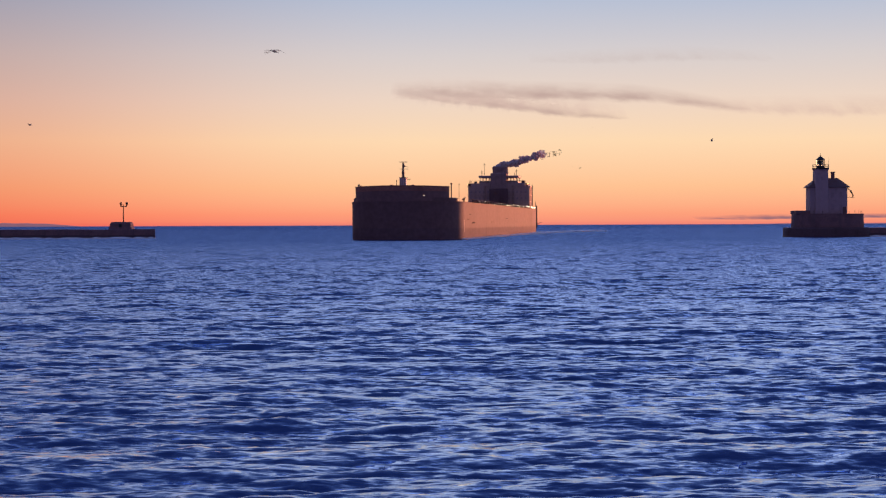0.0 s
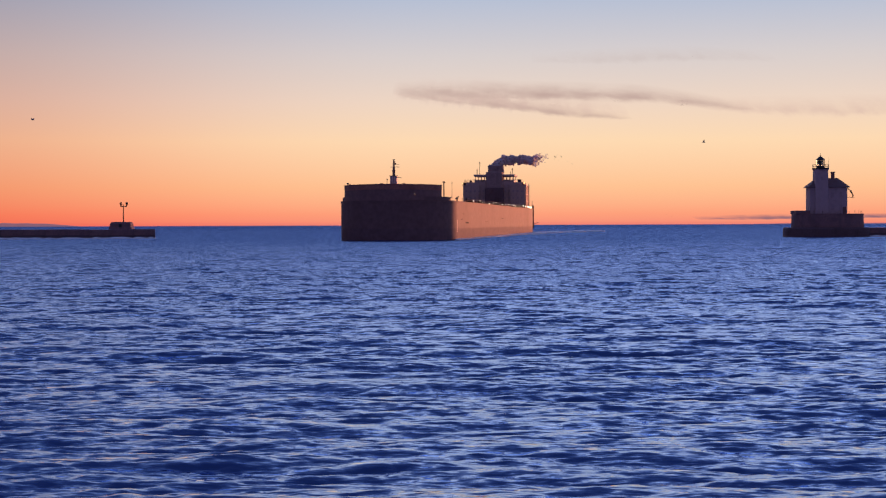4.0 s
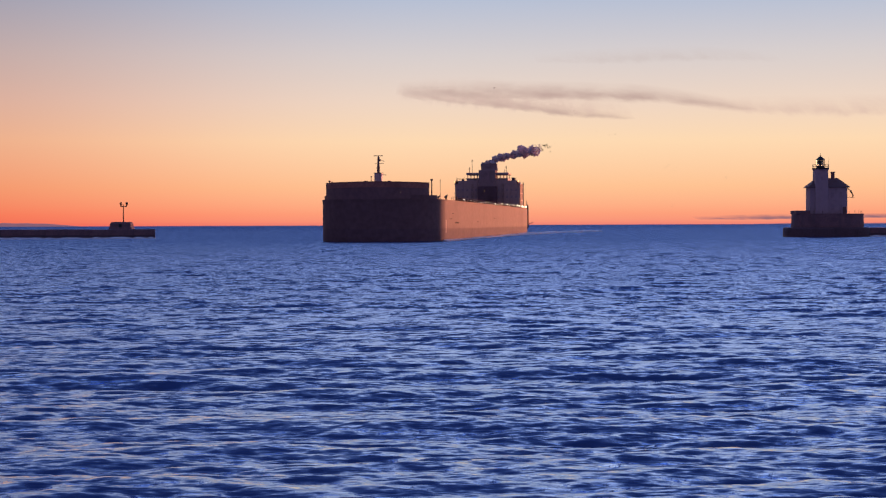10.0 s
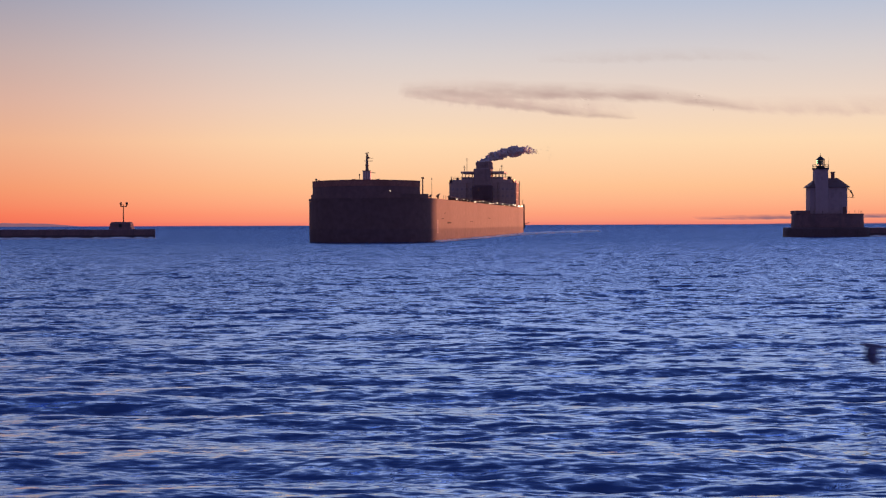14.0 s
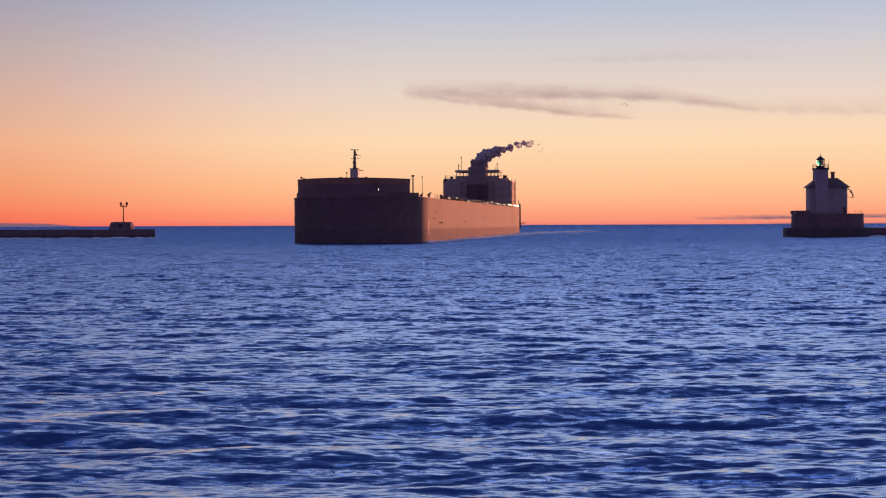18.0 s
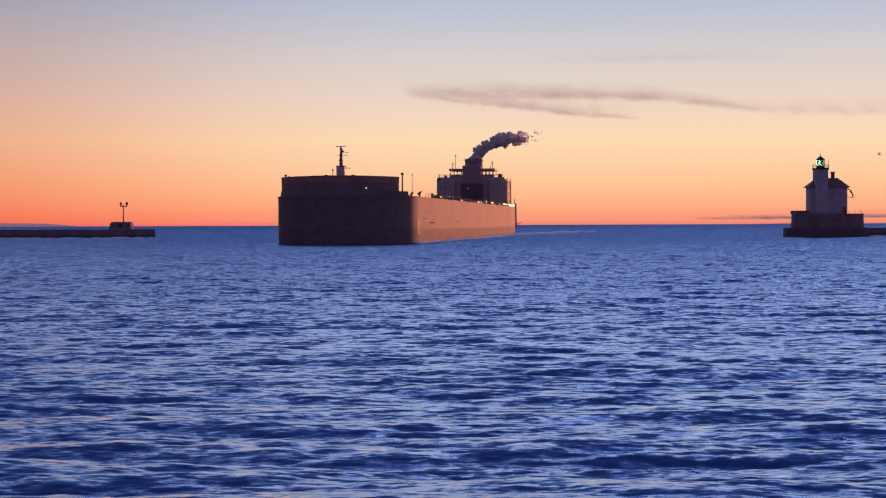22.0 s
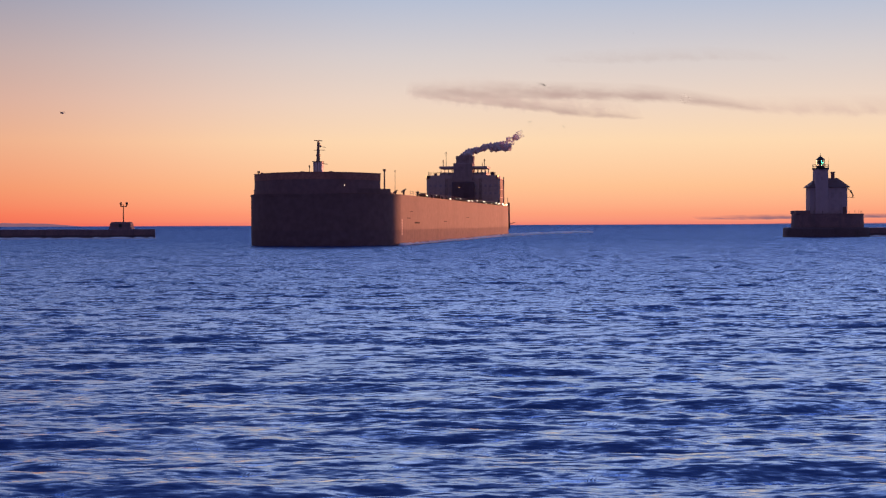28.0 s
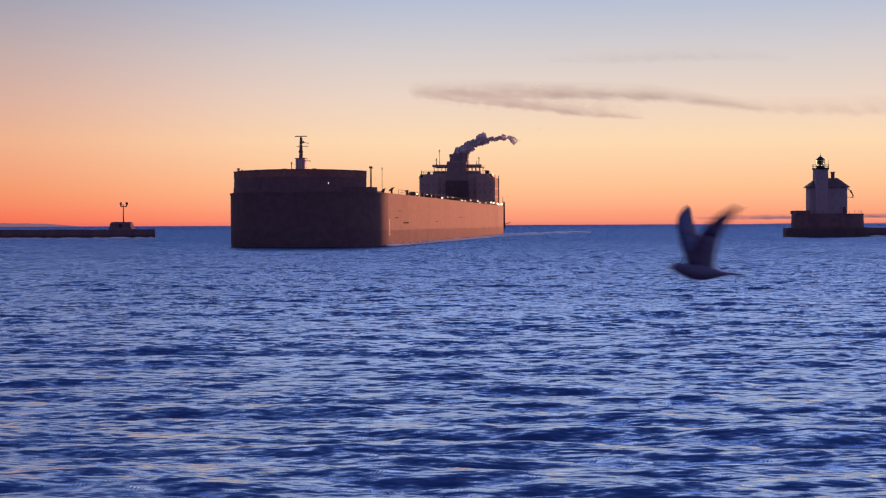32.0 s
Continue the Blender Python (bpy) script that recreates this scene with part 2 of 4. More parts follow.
WALLW = material("white_painted_masonry", (0.40, 0.27, 0.29), 0.7, 0.0, 0.8, 0.12, 0.15, 0.35, (0.25, 0.2, 0.18))
ROOFR = material("dull_red_roof", (0.15, 0.08, 0.075), 0.7, 0.0, 1.5, 0.3, 0.3)
MARK = material("dark_hull_marking", (0.03, 0.02, 0.02), 0.8, 0.0, 1.5, 0.3, 0.0, gloss=0.02)
IRON = material("black_iron", (0.03, 0.028, 0.03), 0.5, 0.6, 2.0, 0.3, 0.1)
FOAM = material("wake_foam", (0.88, 0.86, 0.86), 0.8, 0.0, 1.0, 0.2, 0.5)
# Mauve emission paints the haze over the far shore; it is no lamp.
LAND = material("far_shore_haze", (0.06, 0.065, 0.08), 0.9, 0.0, 0.02, 0.3, 0.0, emit=srgb(138, 96, 108), strength=0.9)
LAMPW = material("lit_deck_lamp", (0.9, 0.85, 0.7), 0.4, emit=(1.0, 0.76, 0.5), strength=5.0, bump=0)
LAMPO = material("lit_amber_lamp", (0.9, 0.6, 0.3), 0.4, emit=(1.0, 0.5, 0.17), strength=2.2, bump=0)
LAMPG = material("lit_green_beacon", (0.3, 0.9, 0.6), 0.3, emit=(0.07, 1.0, 0.5), strength=110.0, bump=0)
SCREEN = material("blackened_lamp_screen", (0.02, 0.02, 0.02), 0.8, 0.0, 2.0, 0.1, 0.0)
FEATHER = material("grey_gull_feathers", (0.34, 0.28, 0.28), 0.9, 0.0, 8.0, 0.25, 0.2)
# Darker, bluer copy of the gull plumage for the skimming and close gulls.
FEATHERB = material("dark_bluish_gull_feathers", (0.13, 0.13, 0.235), 0.9, 0.0, 8.0, 0.25, 0.2)
FEATHERD = material("dark_wingtip_feathers", (0.2, 0.165, 0.175), 0.9, 0.0, 8.0, 0.25, 0.2)
BEAK = material("yellow_beak", (0.5, 0.33, 0.06), 0.5, 0.0, 8.0, 0.2, 0.0)
WATER = water_material()


def clear_glass():
    mt = bpy.data.materials.new("lantern_glass")
    mt.use_nodes = True
    p = mt.node_tree.nodes["Principled BSDF"]
    p.inputs["Base Color"].default_value = (0.95, 1, 0.98, 1)
    p.inputs["Roughness"].default_value, p.inputs["IOR"].default_value, p.inputs["Transmission Weight"].default_value = 0.0, 1.02, 1.0
    return mt


PANE = clear_glass()


def glow_lens_glass():
    """Lens glass added to spread the lamp's glow; it scatters most light passing through."""
    mt = bpy.data.materials.new("glow_lens_glass")
    mt.use_nodes = True
    nt = mt.node_tree
    nt.nodes.clear()
    out, mixer, tr, tl = (nt.nodes.new(k) for k in ("ShaderNodeOutputMaterial", "ShaderNodeMixShader", "ShaderNodeBsdfTransparent", "ShaderNodeBsdfTranslucent"))
    tl.inputs["Color"].default_value = (0.8, 0.95, 0.88, 1)
    mixer.inputs[0].default_value = 0.7
    nt.links.new(tr.outputs[0], mixer.inputs[1])
    nt.links.new(tl.outputs[0], mixer.inputs[2])
    nt.links.new(mixer.outputs[0], out.inputs["Surface"])
    return mt


LENS = glow_lens_glass()


# ---- mesh helpers ----
def box(bm, x0, x1, y0, y1, z0, z1, bevel=0.0):
    made = bmesh.ops.create_cube(bm, size=1.0, matrix=Matrix.LocRotScale(((x0 + x1) / 2, (y0 + y1) / 2, (z0 + z1) / 2), None, (x1 - x0, y1 - y0, z1 - z0)))
    if bevel:
        edges = list({e for v in made["verts"] for e in v.link_edges})
        bmesh.ops.bevel(bm, geom=edges, offset=bevel, segments=2, affect="EDGES", profile=0.6)
    return bm


def rod(bm, a, b, r, r2=None, n=8):
    """A round bar from a to b."""
    a, b = Vector(a), Vector(b)
    d = b - a
    m4 = Matrix.Translation((a + b) / 2) @ d.to_track_quat("Z", "Y").to_matrix().to_4x4()
    bmesh.ops.create_cone(bm, cap_ends=True, segments=n, radius1=r, radius2=r if r2 is None else r2, depth=d.length, matrix=m4)
    return bm


def ball(bm, c, r, sub=1, squash=(1, 1, 1)):
    bmesh.ops.create_icosphere(bm, subdivisions=sub, radius=r, matrix=Matrix.LocRotScale(c, None, squash))
    return bm


def loft(bm, rings, close=True, caps=True):
    """Skin through rings of equal count."""
    rows = [[bm.verts.new(p) for p in ring] for ring in rings]
    n = len(rows[0])
    for lo, hi in zip(rows, rows[1:]):
        for i in range(n if close else n - 1):
            j = (i + 1) % n
            bm.faces.new((lo[i], lo[j], hi[j], hi[i]))
    if caps:
        bm.faces.new(rows[0][::-1])
        bm.faces.new(rows[-1])
    return bm


def mesh_of(name, bm, mat, smooth=False):
    bmesh.ops.recalc_face_normals(bm, faces=bm.faces[:])
    me = bpy.data.meshes.new(name)
    bm.to_mesh(me)
    bm.free()
    me.materials.append(mat)
    if smooth:
        me.polygons.foreach_set("use_smooth", [True] * len(me.polygons))
    return me


def part(name, bm, mat, parent=None, label="", at=None, smooth=False):
    ob = new(name, bm if isinstance(bm, bpy.types.Mesh) else mesh_of(name, bm, mat, smooth))
    ob.parent = parent
    if at is not None:
        ob.matrix_basis = at
    return tagged(ob, label)


def thing(name, m, label, category, group="", kind=""):
    ob = new(name)
    ob.matrix_basis = m
    return tagged(ob, label, category, group, kind)


def B():
    return bmesh.new()


# ---- the lake ----
def wave_field(x, y, cell_x, cell_y, seed, longest, shortest, slope, count=110):
    """Shift of the surface under a wind sea: trains of sharp-crested waves in groups; trains finer than the mesh fade out."""
    rng = np.random.RandomState(seed)
    dx, dy, z = np.zeros_like(x), np.zeros_like(x), np.zeros_like(x)
    groups = []
    for g in range(5):
        a, b, c, d = rng.uniform(0, 6.28, 4)
        size = (9.0, 6.5, 4.6, 3.4, 2.6)[g]
        groups.append(1 + 0.4 * np.sin(x / size + 0.9 * np.sin(y / size * 0.8 + a) + b) * np.sin(y / size * 0.7 + 0.8 * np.sin(x / size * 0.6 + c) + d))
    each = slope * math.sqrt(2.0 / count)
    for k in range(count):
        s = k / (count - 1)
        lam = longest * (shortest / longest) ** s * rng.uniform(0.93, 1.07)
        ang = radians(rng.normal(0, 10 + 17 * s))
        sx, sy, w = math.sin(ang), math.cos(ang), 2 * math.pi / lam
        amp = (0.62 + 0.76 * s) * each / w * np.clip((lam / np.maximum(cell_y * abs(sy), cell_x * abs(sx)) - 2.4) / 2.0, 0, 1) * groups[k % 5]
        ph = w * (sx * x + sy * y) + rng.uniform(0, 6.28)
        c = amp * np.cos(ph)
        dx -= sx * c
        dy -= sy * c
        z += amp * np.sin(ph)
    return 0.85 * dx, 0.85 * dy, z


def water_sheet(name, y0, y1, fine, columns, seed, longest, shortest, slope, label):
    ys = [y0]
    while ys[-1] < y1:
        ys.append(ys[-1] + fine * max(1.0, ys[-1] / 50) ** 1.4)
    ys = np.array(ys)
    u = np.linspace(-1, 1, columns)
    half = 0.272 * ys + 4.5
    X, Y = half[:, None] * u[None, :], np.repeat(ys[:, None], columns, 1)
    cell_y, cell_x = np.gradient(ys)[:, None] * np.ones_like(X), (2 * half / columns)[:, None] * np.ones_like(X)
    dx, dy, Z = wave_field(X, Y, cell_x, cell_y, seed, longest, shortest, slope)
    X, Y = X + dx, Y + dy
    n, m = X.shape
    co = np.stack([X, Y, Z], -1).reshape(-1, 3)
    i = (np.arange(n - 1)[:, None] * m + np.arange(m - 1)[None, :]).ravel()
    faces = np.stack([i, i + 1, i + m + 1, i + m], -1)
    me = bpy.data.meshes.new(name)
    me.vertices.add(len(co))
    me.vertices.foreach_set("co", co.ravel())
    me.loops.add(faces.size)
    me.loops.foreach_set("vertex_index", faces.ravel())
    me.polygons.add(len(faces))
    me.polygons.foreach_set("loop_start", np.arange(0, faces.size, 4))
    me.update(calc_edges=True)
    me.polygons.foreach_set("use_smooth", [True] * len(faces))
    me.materials.append(WATER)
    return tagged(new(name, me), label, "water", kind="structure")


water = water_sheet("water", 24, 4930, 0.085, 720, 3, 7.0, 0.24, 0.225, "deep blue choppy lake water under a dawn sky")
bm = B()
loft(bm, [[(-9000, -9000, -1.0), (9000, -9000, -1.0)], [(-9000, 9000, -1.0), (9000, 9000, -1.0)]], close=False, caps=False)
tagged(part("water_far", bm, WATER), "open blue lake reaching to the horizon", "water", kind="structure")
# the shore on which the camera stands
bm = B()
box(bm, -60, 60, -40, 4, -3, 2.6, 0.4)
tagged(part("ground", bm, CONC), "plain concrete shore wall beside the lake", "ground", kind="structure")


# ---- far shore and clouds ----
def shoreline(x0, x1, y, top, seed, label):
    bm = B()
    rings = []
    n = 90
    for i in range(n + 1):
        s = i / n
        x = x0 + (x1 - x0) * s
        h = max(0.3, top * min(1, 6 * s, 6 * (1 - s)) * (0.9 + 0.22 * noise.noise((x * 0.02, seed, 0))))
        rings.append([(x, y - 14, -1), (x, y - 6, h * 0.8), (x, y + 8, h), (x, y + 20, -1)])
    loft(bm, rings)
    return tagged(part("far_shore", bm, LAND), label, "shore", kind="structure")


shoreline(-1700, -1000, 4700, 10.5, 2.0, "wooded shore low on the horizon, haze painted in as a glow")
shoreline(850, 1500, 4760, 2.6, 7.0, "thin shoreline low on the horizon, haze painted in as a glow")


def cloud_band(knots, depth, mat, label):
    """A flattened streak of cloud; knots: along, height, half thickness, in metres."""
    bm = B()
    uvl = bm.loops.layers.uv.new("UVMap")
    n, rows = 80, 8
    ks = np.array(knots)
    xs = np.linspace(ks[0, 0], ks[-1, 0], n + 1)
    zs, hs = np.interp(xs, ks[:, 0], ks[:, 1]), np.interp(xs, ks[:, 0], ks[:, 2])
    zs, hs = (np.convolve(np.pad(a, 4, mode="edge"), np.ones(9) / 9, "valid") for a in (zs, hs))
    grid = [[bm.verts.new((xs[i], depth + 120 * (2 * j / rows - 1), zs[i] + hs[i] * (2 * j / rows - 1))) for j in range(rows + 1)] for i in range(n + 1)]
    for i in range(n):
        for j in range(rows):
            f = bm.faces.new((grid[i][j], grid[i + 1][j], grid[i + 1][j + 1], grid[i][j + 1]))
            for lp, (a, b) in zip(f.loops, ((i, j), (i + 1, j), (i + 1, j + 1), (i, j + 1))):
                lp[uvl].uv = (a / n, b / rows)
    ob = part("cloud", bm, mat)
    return tagged(ob, label, "cloud", "streaks of dawn cloud", "structure")


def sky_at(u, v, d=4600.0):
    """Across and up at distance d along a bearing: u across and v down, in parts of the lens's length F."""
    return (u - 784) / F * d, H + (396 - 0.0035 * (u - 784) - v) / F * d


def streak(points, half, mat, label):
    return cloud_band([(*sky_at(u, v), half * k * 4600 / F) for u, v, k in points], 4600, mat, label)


CLOUDM = cloud_material("mauve_cloud", srgb(178, 148, 142), 1.3, 2.6)
CLOUDF = cloud_material("faint_pink_cloud", srgb(212, 180, 170), 0.9, 5.0)
CLOUDG = cloud_material("faint_grey_cloud", srgb(200, 184, 180), 0.7, 4.0)
CLOUDH = cloud_material("slate_horizon_cloud", srgb(150, 108, 118), 2.6, 5.0)
clouds = [
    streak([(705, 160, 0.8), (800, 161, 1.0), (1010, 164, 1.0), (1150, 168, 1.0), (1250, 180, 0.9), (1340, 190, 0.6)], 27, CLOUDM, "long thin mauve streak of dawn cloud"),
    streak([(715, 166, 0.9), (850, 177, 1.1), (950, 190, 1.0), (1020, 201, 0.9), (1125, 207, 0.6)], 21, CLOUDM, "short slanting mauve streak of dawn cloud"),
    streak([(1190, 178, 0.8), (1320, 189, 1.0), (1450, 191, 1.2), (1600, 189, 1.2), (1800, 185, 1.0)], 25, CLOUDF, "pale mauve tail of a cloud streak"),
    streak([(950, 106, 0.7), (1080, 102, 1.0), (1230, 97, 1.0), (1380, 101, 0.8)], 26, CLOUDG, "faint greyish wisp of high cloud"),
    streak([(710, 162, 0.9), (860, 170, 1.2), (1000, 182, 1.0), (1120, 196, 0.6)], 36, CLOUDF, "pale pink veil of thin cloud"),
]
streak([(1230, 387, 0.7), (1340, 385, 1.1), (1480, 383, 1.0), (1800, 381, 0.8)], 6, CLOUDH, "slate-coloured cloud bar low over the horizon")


# ---- the freighter: x to port, y aft from the stem, z up from the waterline ----
BEAM, LONG, FREE, ENTRY = 16.4, 301.0, 11.0, 17.0


def half_breadth(y, entry=ENTRY):
    """Blunt round stem and full shoulders that run into the parallel side."""
    if y < entry:
        u = y / entry
        return 1.5 * u + (BEAM - 1.5) * max(0.0, 1 - (1 - u) ** 2.9) ** 0.5
    if y > LONG - 40:
        return BEAM * (1 - 0.06 * ((y - LONG + 40) / 40) ** 2)
    return BEAM


def outline(y0, y1, inset, z, entry=ENTRY, lift=0.0, steps=48):
    """Plan outline of the hull at height z, from the port quarter round the stem."""
    ys = [y0 + (y1 - y0) * 0.5 * (1 - math.cos(math.pi * i / steps)) * 1.0 for i in range(steps + 1)]
    near = [y0 + (entry * 1.3) * (i / steps) ** 2 for i in range(steps + 1) if y0 + entry * 1.3 * (i / steps) ** 2 < y1]
    ys = sorted(set(near + [y0 + entry] * (y0 + entry < y1) + [y for y in ys if y > near[-1] + 0.5] + [y1]))
    pts = []
    for y in ys:
        b = half_breadth(y - y0 if y - y0 < entry else y, entry)
        b -= inset * min(1.0, b / 6)
        pts.append((b, y))
    ring = [(b, y, z + lift * (1 - (b / BEAM) ** 2)) for b, y in reversed(pts)]
    ring += [(-b, y, z + lift * (1 - (b / BEAM) ** 2)) for b, y in pts[1:]]
    return ring


ship = thing("freighter", pose(0, 0, 0), "long red-brown lake bulk freighter under way, high out of the water", "ship")
hull = part("hull", loft(B(), [outline(0.0, LONG, 0.0, 3.3), outline(0.0, LONG, 0.0, 8.0), outline(0.0, LONG, 0.0, FREE)]), HULL, ship, "red-brown weathered steel hull", smooth=False)
part("bottom_plating", loft(B(), [outline(0.8, LONG, 0.6, -5.0), outline(0.25, LONG, 0.12, -1.0), outline(0.02, LONG, 0.03, 1.2), outline(0.0, LONG, 0.03, 3.32)]), BOOT, hull, "bottom paint darkened for the side's downward shade, riding clear of the water")
for z in (5.7, 8.3):
    part("plate_seam", loft(B(), [outline(-0.01, LONG + 0.01, -0.012, z), outline(-0.01, LONG + 0.01, -0.012, z + 0.07)], caps=False), HULL, hull)
part("rubbing_strake", loft(B(), [outline(-0.08, LONG + 0.05, -0.10, FREE - 0.45), outline(-0.08, LONG + 0.05, -0.10, FREE - 0.1)], caps=False), HULL, hull)
part("weather_deck", loft(B(), [outline(0.3, LONG - 0.3, 0.25, FREE), outline(0.3, LONG - 0.3, 0.25, FREE + 0.06)]), DECK, ship)
# raised forecastle, flush with the hull round the stem and cut square behind
fore = part("forecastle", loft(B(), [outline(0.0, 8.2, 0.75, FREE - 0.4), outline(0.0, 8.2, 0.78, FREE + 2.2), outline(0.05, 8.2, 0.85, FREE + 4.1, lift=0.3)]), FORE, ship, "raised forecastle with a solid bulwark", at=pose(-0.35, 0, 0))
part("bulwark", loft(B(), [outline(-0.03, 8.22, 0.77, FREE + 2.75, lift=0.3), outline(-0.03, 8.22, 0.77, FREE + 4.12, lift=0.3)]), BULWARK, fore, "redder bulwark round the top, its lit rim painted in")
part("bulwark_cap", loft(B(), [outline(-0.06, 8.25, 0.73, FREE + 4.08, lift=0.3), outline(-0.06, 8.25, 0.73, FREE + 4.28, lift=0.3)]), BULWARK, fore)
part("forecastle_step", loft(B(), [outline(0.4, 11.6, 0.5, FREE - 0.2), outline(0.4, 11.6, 0.55, FREE + 1.1)]), HULL, ship)
bm = B()
box(bm, -16.2, -13.4, 16.5, 34, FREE, FREE + 1.1, 0.15)
part("side_bulwark", bm, HULL, ship)
bm = B()
box(bm, 12.2, 14.6, 13.5, 19, FREE, FREE + 0.45, 0.12)
part("side_bulwark", bm, HULL, ship)
# fore mast on its house
mast = part("fore_mast_house", box(B(), -0.95, 0.95, 6.8, 8.8, FREE + 3.6, FREE + 6.9, 0.12), MASTW, ship, "pale mast house")
bm = B()
rod(bm, (0, 7.7, FREE + 6.8), (0, 7.7, FREE + 11.2), 0.42, 0.22)
rod(bm, (-0.9, 7.7, FREE + 9.4), (1.5, 7.7, FREE + 9.4), 0.06)
rod(bm, (0, 7.7, FREE + 10.3), (1.6, 7.7, FREE + 10.0), 0.05)
rod(bm, (0, 7.7, FREE + 6.6), (2.1, 7.7, FREE + 6.4), 0.07)
box(bm, -0.42, 0.42, 7.3, 8.1, FREE + 8.1, FREE + 8.5, 0.08)
box(bm, -0.1, 0.65, 7.4, 8.0, FREE + 10.0, FREE + 10.5, 0.08)
ball(bm, (0.1, 7.6, FREE + 10.8), 0.34)
part("fore_mast", bm, MASTP, mast, "thin brown mast with cross arms")
for x in (-0.55, 0.0, 0.55):
    part("house_stiffener", box(B(), x - 0.05, x + 0.05, 6.74, 6.82, FREE + 3.9, FREE + 6.8, 0.02), MASTP, mast)
part("house_cap", box(B(), -1.1, 1.1, 6.65, 8.95, FREE + 6.85, FREE + 7.0, 0.03), MASTP, mast)
bm = B()
box(bm, -1.25, 1.25, -0.1, 0.1, -0.06, 0.12, 0.04)
rod(bm, (0, 0, -0.5), (0, 0, 0), 0.14)
radar = part("radar_scanner", bm, MASTP, ship, "slowly turning radar bar", at=pose(0, 7.7, FREE + 11.4))
for x, y, w, h in ((-3.1, 6.2, 0.45, 0.75), (-2.3, 6.4, 0.35, 0.6), (3.1, 6.2, 0.4, 0.75), (2.3, 6.3, 0.3, 0.5)):
    bm = B()
    rod(bm, (x, y, FREE + 3.6), (x, y, FREE + 4.1 + h), w * 0.7)
    box(bm, x - w, x + w, y - w, y + w, FREE + 4.0 + h * 0.4, FREE + 4.1 + h, 0.08)
    part("vent_head", bm, FORE, ship)
for x, y, z0, z1, r in ((-1.75, 6.8, FREE + 3.7, FREE + 6.0, 0.09), (-13.1, 8.2, FREE + 0.8, FREE + 4.9, 0.16), (12.8, 17.0, FREE + 0.05, FREE + 5.4, 0.2), (14.9, 18.6, FREE + 0.05, FREE + 5.2, 0.06), (-12.7, 9.5, FREE + 3.2, FREE + 4.6, 0.13)):
    bm = rod(B(), (x, y, z0), (x, y, z1), r, r * 0.7)
    box(bm, x - r * 1.7, x + r * 1.7, y - r, y + r, z1 - 0.3, z1 + 0.15, 0.04)
    part("pole", bm, MASTP, ship)
lamp_y = next(k * 0.01 for k in range(900) if half_breadth(k * 0.01) - 0.77 >= 7.2)
part("bow_light", ball(B(), (7.2, lamp_y - 0.12, FREE + 1.75), 0.065), LAMPW, fore, "small lit white lamp")
# windlass and deck machinery behind the forecastle
for x, y, l in ((14.2, 36, 1.5), (10.6, 47, 1.0)):
    bm = B()
    rod(bm, (x, y, FREE), (x, y, FREE + 1.0), 0.22)
    rod(bm, (x - 0.2, y - l, FREE + 0.9), (x + 0.3, y + l, FREE + 1.6), 0.2, 0.12)
    ball(bm, (x, y + l * 0.3, FREE + 1.2), 0.35)
    part("fairlead_winch", bm, STEEL, ship)
# hatch covers down the spar deck
hatch = mesh_of("hatch_cover", box(B(), -9.5, 9.5, -2.4, 2.4, 0, 0.75, 0.12), DECK)
for i in range(34):
    part("hatch_cover", hatch, DECK, ship, at=pose(0, 46 + i * 6.6, FREE + 0.05))
rng_deck = random.Random(11)
# side rail with stanchions, and the lit lamps along it
post = mesh_of("stanchion", rod(B(), (0, 0, 0), (0, 0, 1.05), 0.045, n=6), STEEL)
for i in range(46):
    part("stanchion", post, STEEL, ship, at=pose(15.7, 36 + i * 5.0, FREE + 0.04))
for z in (0.55, 1.05):
    part("handrail", rod(B(), (15.7, 36, FREE + z), (15.7, 262, FREE + z), 0.035, n=6), STEEL, ship)


def deck_lamp(x, y, z, r, mat=LAMPW):
    bm = rod(B(), (x - 0.12, y, FREE), (x - 0.12, y, z - r * 0.6), 0.06, n=6)
    stem = part("lamp_post", bm, STEEL, ship)
    part("lamp", ball(B(), (x, y, z), r, 1, (1, 1, 0.8)), mat, stem, "lit deck lamp")


for i in range(15):
    deck_lamp(15.6, 66 + i * 15.0 + 4 * math.sin(i * 2.3), FREE + 0.6 + 0.25 * math.sin(i * 1.7), 0.10 + 0.09 * (i % 3 == 0) + 0.007 * i)
for x, y, z, r in ((15.2, 279, FREE + 0.8, 0.34), (14.7, 270, FREE + 0.9, 0.3), (11.0, 277, FREE + 0.6, 0.26), (15.3, 294, FREE + 0.7, 0.38)):
    deck_lamp(x, y, z, r)
